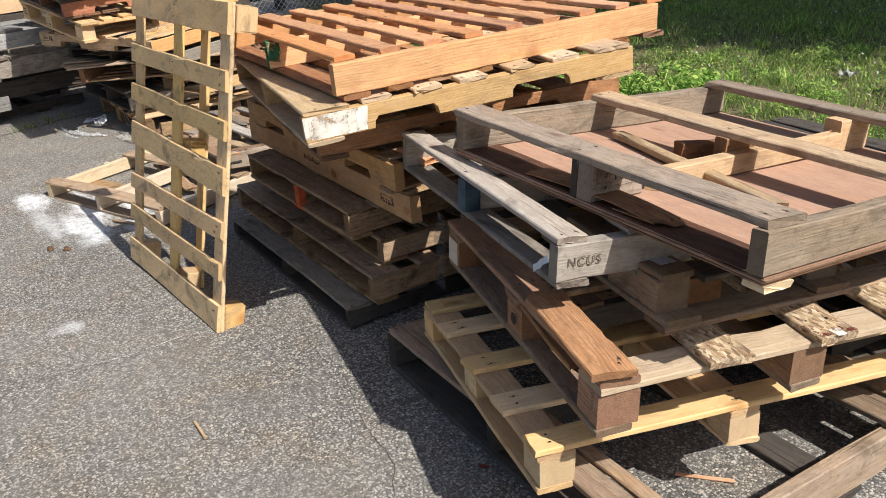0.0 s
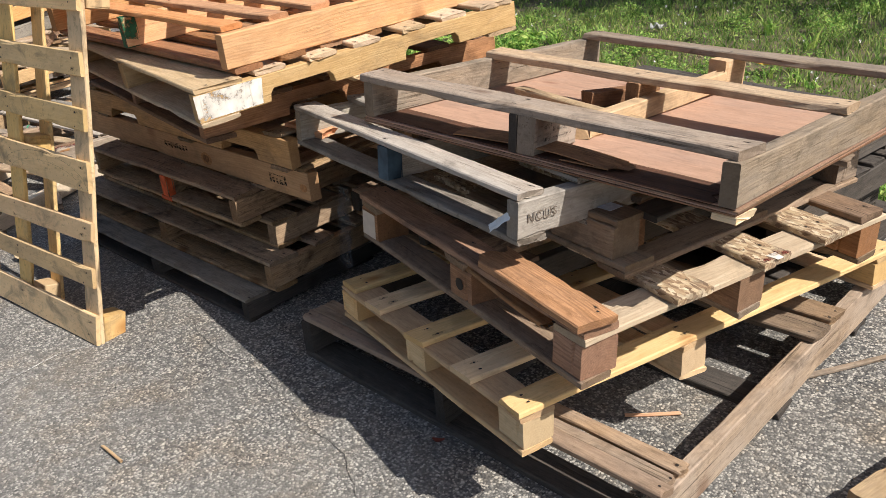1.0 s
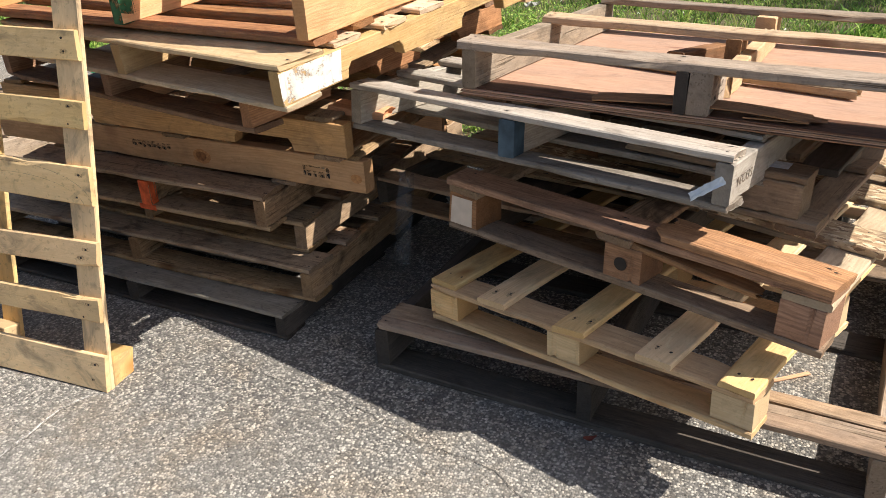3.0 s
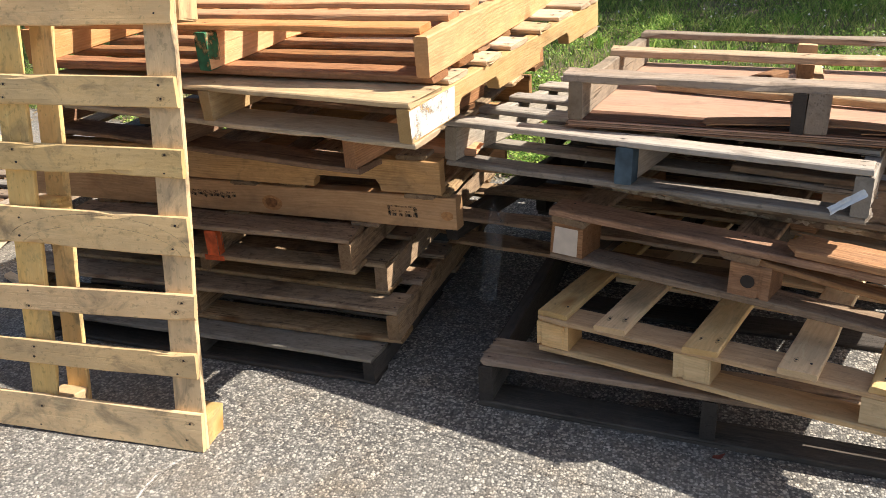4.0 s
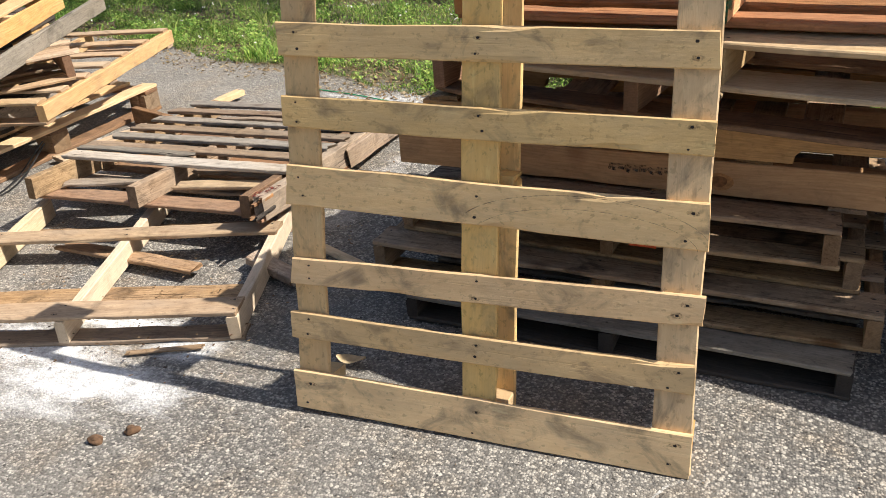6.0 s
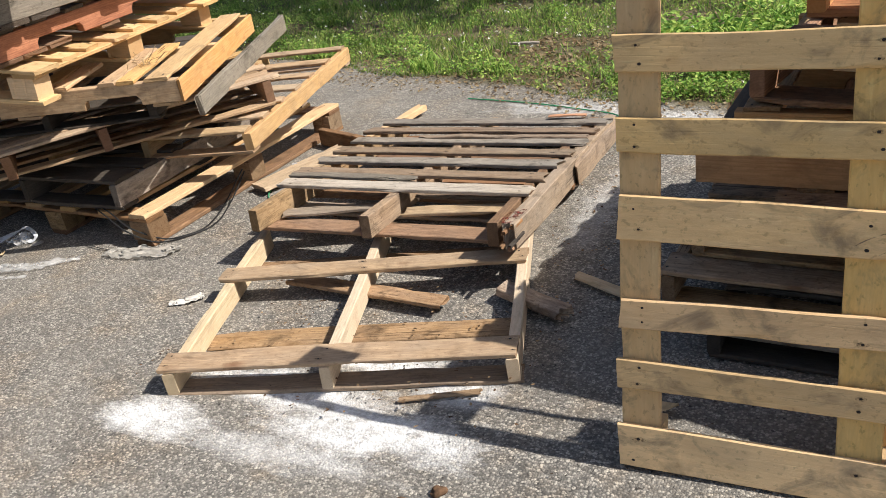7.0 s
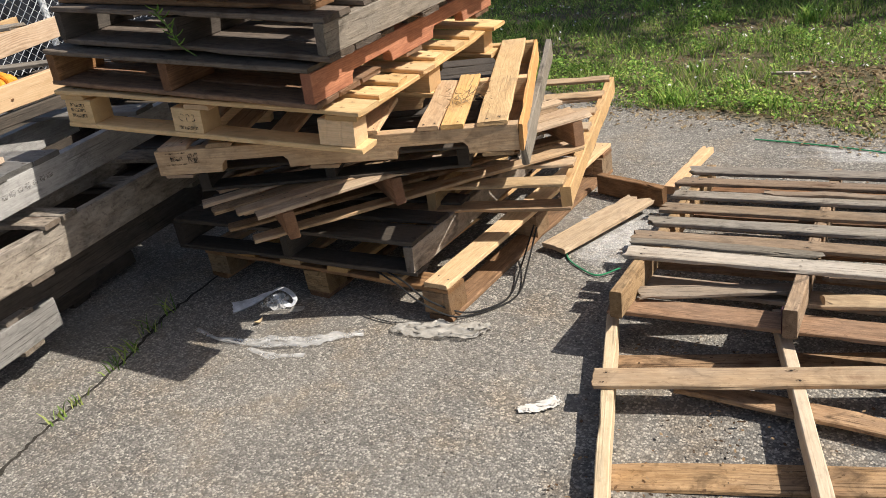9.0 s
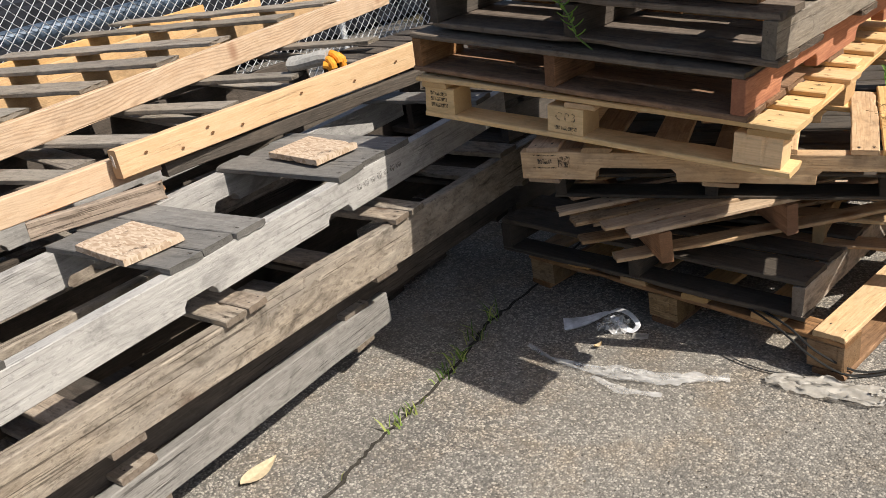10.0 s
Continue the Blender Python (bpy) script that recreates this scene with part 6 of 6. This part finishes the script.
def strip_mesh(keys, widths, folds=5, crumple=0.006, seed=0.0):
    """A band of film along points in space, pleated across."""
    bm = bmesh.new()
    pts = curve_points(keys, 8)
    rows = []
    for i, q in enumerate(pts):
        f = i / (len(pts) - 1) * (len(widths) - 1)
        a = min(int(f), len(widths) - 2)
        w = widths[a] + (widths[a + 1] - widths[a]) * (f - a)
        d = (pts[min(i + 1, len(pts) - 1)] - pts[max(i - 1, 0)]).normalized()
        s = d.cross(Vector((0.15, -0.25, 1))).normalized()
        n = s.cross(d)
        rows.append([bm.verts.new(q + s * w * (k / folds - 0.5) + n * (crumple * (1 if k % 2 else -1) * w / 0.04 + 0.5 * crumple * noise.noise((i * 0.4 + seed, k, seed)))) for k in range(folds + 1)])
    for a, b in zip(rows, rows[1:]):
        for k in range(folds):
            bm.faces.new((a[k], a[k + 1], b[k + 1], b[k]))
    for f in bm.faces:
        f.smooth = True
    return bm


part("tail", strip_mesh([(-0.125, -0.105, 0.008), (-0.07, -0.06, 0.016), (-0.02, -0.015, 0.035), (0.0, 0.0, 0.042)], [0.075, 0.05, 0.028, 0.014], 7, 0.005, 1.0), BAG, bag)
part("handle_loop", strip_mesh([(0.0, 0.0, 0.042), (0.04, 0.005, 0.062), (0.09, 0.0, 0.058), (0.125, -0.012, 0.034), (0.11, -0.03, 0.014), (0.06, -0.02, 0.022), (0.015, -0.005, 0.036)], [0.014, 0.022, 0.02, 0.018, 0.02, 0.03, 0.016], 4, 0.003, 4.0), BAG, bag)
part("pouch", cloth_mesh(14, 12, 0.10, 0.085, 0.055, 6.6, 17.0), FILM, bag, "", pose(0.045, -0.04, 0.004))
single("paper_scrap", cloth_mesh(8, 6, 0.055, 0.04, 0.01, 2.9, 20.0), MILKY, pose(-3.90, 0.74, 0.002, 0, 0, 20), "small crumpled grey paper on asphalt", "paper", "plastic litter")
film_strip("paper_scrap", [(-2.82, 0.42), (-2.785, 0.445), (-2.74, 0.485), (-2.72, 0.505)], [0.02, 0.05, 0.052, 0.03], 0.007, plain("white_paper", (0.64, 0.61, 0.56), 0.7, vary=0.12), "crumpled white paper scrap on asphalt", 2.2)
film_strip("plastic_film", [(-3.05, 1.62), (-2.95, 1.75), (-2.88, 1.85)], [0.05, 0.08, 0.04], 0.03, FILM, "clear plastic film caught under a plank", 9.3, 6)

TWINE = plain("green_twine", (0.05, 0.30, 0.14), 0.6, vary=0.2)
RUBBER = plain("black_rubber", (0.018, 0.018, 0.018), 0.5, vary=0.2)
single("green_twine", tube_mesh(curve_points([(-2.60, 2.76, 0.006), (-2.3, 2.70, 0.006), (-2.08, 2.64, 0.006), (-1.85, 2.56, 0.006), (-1.69, 2.50, 0.006), (-1.63, 2.42, 0.01), (-1.66, 2.30, 0.02)]), 0.0035), TWINE, Matrix.Identity(4), "length of green plastic twine on asphalt", "twine", "green twine")
single("green_twine", tube_mesh(curve_points([(-3.12, 1.62, 0.008), (-3.07, 1.45, 0.006), (-3.03, 1.36, 0.006), (-2.95, 1.29, 0.006), (-2.87, 1.25, 0.008), (-2.80, 1.30, 0.02)]), 0.0035), TWINE, Matrix.Identity(4), "length of green plastic twine on asphalt", "twine", "green twine")
single("black_cord", tube_mesh(curve_points([(-3.56, 0.86, 0.165), (-3.42, 0.80, 0.155), (-3.33, 0.79, 0.10), (-3.24, 0.86, 0.02), (-3.17, 0.93, 0.006), (-3.13, 1.03, 0.006), (-3.16, 1.2, 0.03), (-3.18, 1.4, 0.12)]), 0.0035), RUBBER, Matrix.Identity(4), "black cord looped out from under a stack", "cord")


DRYLEAF = plain("dry_leaf", (0.52, 0.40, 0.24), 0.8, vary=0.2, scale=60)
single("dry_leaf", leaf_mesh(0.145, 0.068, 0.008), plain("bleached_leaf", (0.60, 0.49, 0.33), 0.85, vary=0.15, scale=60), pose(-4.46, -0.469, 0.004, 0, 0, 98), "pale dry leaf lying on the asphalt", "leaf", "dry leaves")
single("dry_leaf", leaf_mesh(0.09, 0.045, 0.012), DRYLEAF, pose(-0.97, 0.235, 0.004, 0, 0, 10), "pale dry leaf lying on the asphalt", "leaf", "dry leaves")
single("dry_leaf", leaf_mesh(0.035, 0.018, 0.008), plain("red_leaf", (0.20, 0.05, 0.03), 0.8), pose(1.33, 0.235, 0.004, 0, 0, 30), "small dark red leaf on the asphalt", "leaf", "dry leaves")
single("dry_leaf", leaf_mesh(0.04, 0.022, 0.01), DRYLEAF, pose(-3.99, 0.62, 0.004, 0, 0, 80), "small yellow dry leaf on the asphalt", "leaf", "dry leaves")

# weeds growing in the crack
wr = random.Random(5)
pts, tufts = [], []
for x, y, n in ((-4.27, -0.07, 10), (-4.285, 0.0, 14), (-4.33, 0.2, 12), (-4.36, 0.31, 16), (-4.40, 0.45, 14), (-4.44, 0.6, 10), (-4.22, -0.32, 6)):
    tufts += [(x + wr.gauss(0, 0.014), y + wr.gauss(0, 0.02), 0.6) for _ in range(n)]
stuff("crack_weeds", *blades(wr, tufts, 0.03, 0.065, 0.003), GRASS, "small green weeds growing in the asphalt crack", "weeds")
# grit on the asphalt
pts = []
for _ in range(1500):
    x, y = wr.uniform(-5, 2.2), wr.uniform(-0.9, 2.9)
    pts.append((x, y, ground_z(x, y) + 0.003))
stuff("ground_grit", *leaves(wr, pts, 0.0032), plant_material("grit", (0.05, 0.04, 0.03), (0.12, 0.08, 0.05), (0.30, 0.24, 0.17)), "scattered bark crumbs and grit on the asphalt", "grit")

# sprig growing out of the leaning stack
m = pose(-3.905, 0.545, 1.033)
sprig = thing("weed_sprig", m, "green leafy weed growing between dark boards", "weed")
part("stem", tube_mesh(curve_points([(0.02, 0.03, 0.0), (0.0, -0.01, 0.05), (-0.01, -0.02, 0.10), (-0.045, -0.03, 0.16)]), 0.0025), plain("stem_green", (0.12, 0.20, 0.05), 0.6), sprig)
for k in range(16):
    f = k / 15
    q = Vector((0.0 - 0.035 * f, -0.01 - 0.02 * f, 0.045 + 0.115 * f))
    a = k * 2.4
    part("leaf", leaf_mesh(0.042, 0.010, 0.004), CLOVER, sprig, "", Matrix.Translation(q + Vector((math.cos(a), math.sin(a), 0.5)) * 0.016) @ Euler((0, -0.5, a)).to_matrix().to_4x4())
# straw caught among the broken boards
tw = random.Random(9)
bm_pts = []
for _ in range(60):
    c = Vector((-3.22 + tw.gauss(0, 0.03), 1.06 + tw.gauss(0, 0.04), 0.735 + abs(tw.gauss(0, 0.02))))
    bm_pts.append((c.x, c.y, c.z))
v, f = [], []
for x, y, z in bm_pts:
    a, l, e = tw.uniform(0, 6.28), tw.uniform(0.02, 0.05), tw.uniform(-0.02, 0.03)
    k = len(v)
    v += [(x, y, z), (x + 0.002, y + 0.002, z), (x + l * math.cos(a), y + l * math.sin(a), z + e), (x + l * math.cos(a) - 0.002, y + l * math.sin(a), z + e + 0.002)]
    f += [(k, k + 1, k + 2, k + 3)]
stuff("dry_straw", v, f, STRAW, "tuft of dry straw caught on the broken boards", "straw")

# work glove on the long stack
gm = pose(-5.72, 1.00, 0.80, 0, 0, 25)
glove = thing("work_glove", gm, "grey and orange work glove lying on a timber", "glove")
bm = tube_mesh([(-0.17, 0.0, 0.0), (-0.12, 0.0, 0.005), (-0.06, 0.0, 0.015), (0.0, 0.0, 0.03), (0.04, 0.0, 0.03)], 0.05, 12)
for vv in bm.verts:
    vv.co.z = 0.035 + vv.co.z * 0.7
    vv.co += Vector((0, 0.006 * noise.noise(vv.co * 40), 0.006 * noise.noise(vv.co * 35)))
part("cuff", bm, plain("grey_cloth", (0.36, 0.35, 0.33), 0.95, vary=0.2, scale=80), glove, "grey cloth cuff")
ORANGECLOTH = plain("orange_rubber", (0.75, 0.30, 0.03), 0.6, vary=0.25, scale=40)
for k, (fx, fy, fz, ln) in enumerate(((0.045, -0.03, 0.05, 0.055), (0.05, 0.0, 0.07, 0.06), (0.05, 0.03, 0.055, 0.055), (0.03, -0.055, 0.03, 0.05), (0.035, 0.05, 0.03, 0.05))):
    bm = tube_mesh([(0, 0, 0), (ln * 0.4, 0, 0.006), (ln * 0.8, 0, 0.0), (ln, 0, -0.014)], 0.018, 10)
    part("finger", bm, ORANGECLOTH, glove, "", Matrix.Translation((fx, fy, fz)) @ Euler((0, 0.5, 0.3 * (k - 2))).to_matrix().to_4x4())

# ---- fence behind the long stack ----
FX = -8.8
WIRE = plain("galvanised_wire", (0.70, 0.71, 0.72), 0.45, 0.25, vary=0.12)
fence = thing("chain_link_fence", pose(FX, 0, 0), "galvanised chain-link fence with steel posts", "fence")
verts, faces = [], []
Y0, Y1, Z1, PITCH = -1.5, 6.0, 1.8, 0.085
for sgn in (1, -1):
    for i in range(int((Y1 - Y0 + Z1) / PITCH)):
        c = Y0 - (Z1 if sgn > 0 else 0) + i * PITCH
        n = 24
        for s in range(n):
            za, zb = Z1 * s / n, Z1 * (s + 1) / n
            ya, yb = c + sgn * za, c + sgn * zb
            if min(ya, yb) < Y0 or max(ya, yb) > Y1:
                continue
            dx = 0.004 * (1 if s % 2 else -1) * sgn
            k = len(verts)
            w = 0.0042
            verts += [(dx, ya, za - w), (dx, ya, za + w), (-dx, yb, zb + w), (-dx, yb, zb - w), (dx + 2 * w, ya, za), (-dx + 2 * w, yb, zb)]
            faces += [(k, k + 1, k + 2, k + 3), (k + 1, k + 4, k + 5, k + 2), (k + 4, k, k + 3, k + 5)]
me = bpy.data.meshes.new("wire_mesh")
me.from_pydata(verts, [], faces)
me.materials.append(WIRE)
wm = new("wire_mesh", me)
wm.parent = fence
for y in (-1.5, 3.6, 6.0):
    part("post", tube_mesh([(-0.04, y, -0.1), (-0.04, y, 1.88)], 0.03, 12), WIRE, fence)
part("top_rail", tube_mesh([(-0.035, -1.5, 1.81), (-0.035, 6.0, 1.81)], 0.021, 10), WIRE, fence)
# a pipe behind it, and an added dark backdrop
single("steel_pipe", tube_mesh([(-9.0, -1.4, 0.95), (-8.98, 6.0, 0.97)], 0.062, 18), plain("dull_steel", (0.075, 0.105, 0.15), 0.4, 0.2, vary=0.35, scale=6), Matrix.Identity(4), "long grey steel pipe on stands behind the fence", "pipe")
# Plain dark box added as a backdrop behind the wire.
bm = bmesh.new()
bmesh.ops.create_cube(bm, size=1.0)
bmesh.ops.bevel(bm, geom=bm.edges[:], offset=0.06, segments=3, affect="EDGES")
for vv in bm.verts:
    vv.co = Vector((vv.co.x * 1.6, vv.co.y * 9.0, vv.co.z * 1.1))
single("covered_load", bm, plain("backdrop_dark", (0.012, 0.014, 0.02), 0.8, vary=0.6, scale=3, bump=0.5), pose(-11.2, 3.0, 0.55), "dark stand-in block behind the fence", "covered load")
for y in (-0.5, 2.2, 4.9):
    single("timber_stand", board_mesh(0.10, 0.14, 0.892), DARK, pose(-8.99, y, 0.446), "dark timber stand under a steel pipe", "stand", "pipe stands")

# pale stick and a board end beside the stencilled stack
loose("thin_stick", (2.05, 1.02, 0.008), (2.42, 1.50, 0.008), 0.018, 0.012, WORN, "long pale stick lying on the asphalt", "stick", jag=(0.02, 0.02), rough_=0.004)
loose("broken_board", (2.345, 0.50, 0.045), (2.47, 0.86, 0.045), 0.10, 0.09, TAN, "short tan timber lying on the asphalt", "timber", jag=(0.01, 0.01))
# grey film hanging between two stacks
bm = cloth_mesh(8, 26, 0.05, 0.30, 0.035, 4.4, 9.0)
single("hanging_film", bm, film_material("dusty_film", (0.12, 0.125, 0.135), 0.28), pose(0.68, 0.62, 0.36, 90, 0, 0) @ pose(0, 0, 0, 0, 0, -8), "dusty clear film hanging between two stacks", "plastic film", "plastic litter")
# stamp on the front timber of the tall stack
front = [o for o in bpy.data.objects if o.get("label", "") == "brown pallet with solid timber stringers in a tall stack"][0]
owner = named(front, "stringer", 0)
for k in range(8):
    y0 = 0.735 + 0.021 * k
    onto(plank(front, (-0.0012, y0, 0.068 - 0.004 * (k % 3)), (-0.0012, y0 + 0.014, 0.068), 0.0012, 0.016 + 0.004 * (k % 2), SMUT, "stamp_bar", rough_=0.0), owner)
for y0, y1, z0, zh in ((0.125, 0.215, 0.074, 0.004), (0.125, 0.131, 0.058, 0.03), (0.209, 0.215, 0.058, 0.03), (0.145, 0.160, 0.052, 0.018), (0.170, 0.180, 0.052, 0.018), (0.190, 0.201, 0.052, 0.018)):
    onto(plank(front, (-0.0012, y0, z0), (-0.0012, y1, z0), 0.0012, zh, SMUT, "stamp_bar", rough_=0.0), owner)
KNOT = plain("amber_knot", (0.22, 0.095, 0.035), 0.7, vary=0.5, scale=70)
KNOTRING = plain("amber_knot_ring", (0.42, 0.20, 0.075), 0.75, vary=0.3, scale=90)
for yk, zk, r, mt, off in ((0.605, 0.052, 0.030, KNOTRING, 0.0006), (0.607, 0.053, 0.018, KNOT, 0.0012), (0.03, 0.056, 0.016, KNOTRING, 0.0006)):
    bm = bmesh.new()
    bmesh.ops.create_circle(bm, cap_ends=True, segments=24, radius=r)
    for v in bm.verts:
        v.co = Vector((v.co.x * 0.85, v.co.y * 1.2, 0)) * (1 + 0.12 * noise.noise(v.co * 60 + Vector((r * 99, 0, 0))))
    onto(part("knot", bm, mt, front, "amber knot", Matrix.Translation((-0.0022 - off, yk, zk)) @ Euler((0, radians(-90), 0)).to_matrix().to_4x4()), owner)
single("black_cord", tube_mesh(curve_points([(-3.60, 0.86, 0.16), (-3.45, 0.79, 0.15), (-3.34, 0.775, 0.09), (-3.25, 0.835, 0.015), (-3.155, 0.925, 0.006), (-3.105, 1.05, 0.006), (-3.14, 1.22, 0.03), (-3.17, 1.4, 0.11)]), 0.0035), RUBBER, Matrix.Identity(4), "black cord looped out from under a stack", "cord")

# crumbs of bark and rot under the broken pallets
rot = []
for _ in range(900):
    x, y = wr.uniform(-2.65, -1.3), wr.uniform(0.0, 2.3)
    rot.append((x, y, ground_z(x, y) + 0.004))
stuff("rot_crumbs", *leaves(wr, rot, 0.0062), plant_material("rot_crumb", (0.06, 0.04, 0.025), (0.17, 0.10, 0.055), (0.42, 0.30, 0.18)), "crumbs of bark and rotten wood under broken pallets", "debris")
# litter in the verge
RAG = plain("pale_rag", (0.34, 0.34, 0.31), 0.9, vary=0.2, scale=40)
single("cloth_rag", cloth_mesh(12, 10, 0.12, 0.10, 0.08, 2.7, 12.0), RAG, pose(-0.25, 4.99, 0.03, 0, 0, 30), "crumpled pale rag lying in the grass", "rag")
single("dry_leaf", leaf_mesh(0.15, 0.055, 0.02), plain("yellow_leaf", (0.62, 0.36, 0.05), 0.7, vary=0.2), pose(0.87, 4.12, 0.06, 0, 0, 15), "bright yellow leaf lying in the verge", "leaf", "dry leaves")
single("plastic_film", cloth_mesh(10, 8, 0.13, 0.09, 0.06, 7.7, 14.0), MILKY, pose(1.01, 4.22, 0.04, 0, 0, 60), "crumpled milky plastic lying in the verge", "plastic film", "plastic litter")
loose("dead_stick", (-2.70, 3.71, 0.07), (-2.47, 3.69, 0.07), 0.02, 0.016, BLEACHED, "pale dead stick lying in the grass", "stick", jag=(0.03, 0.03), rough_=0.004)
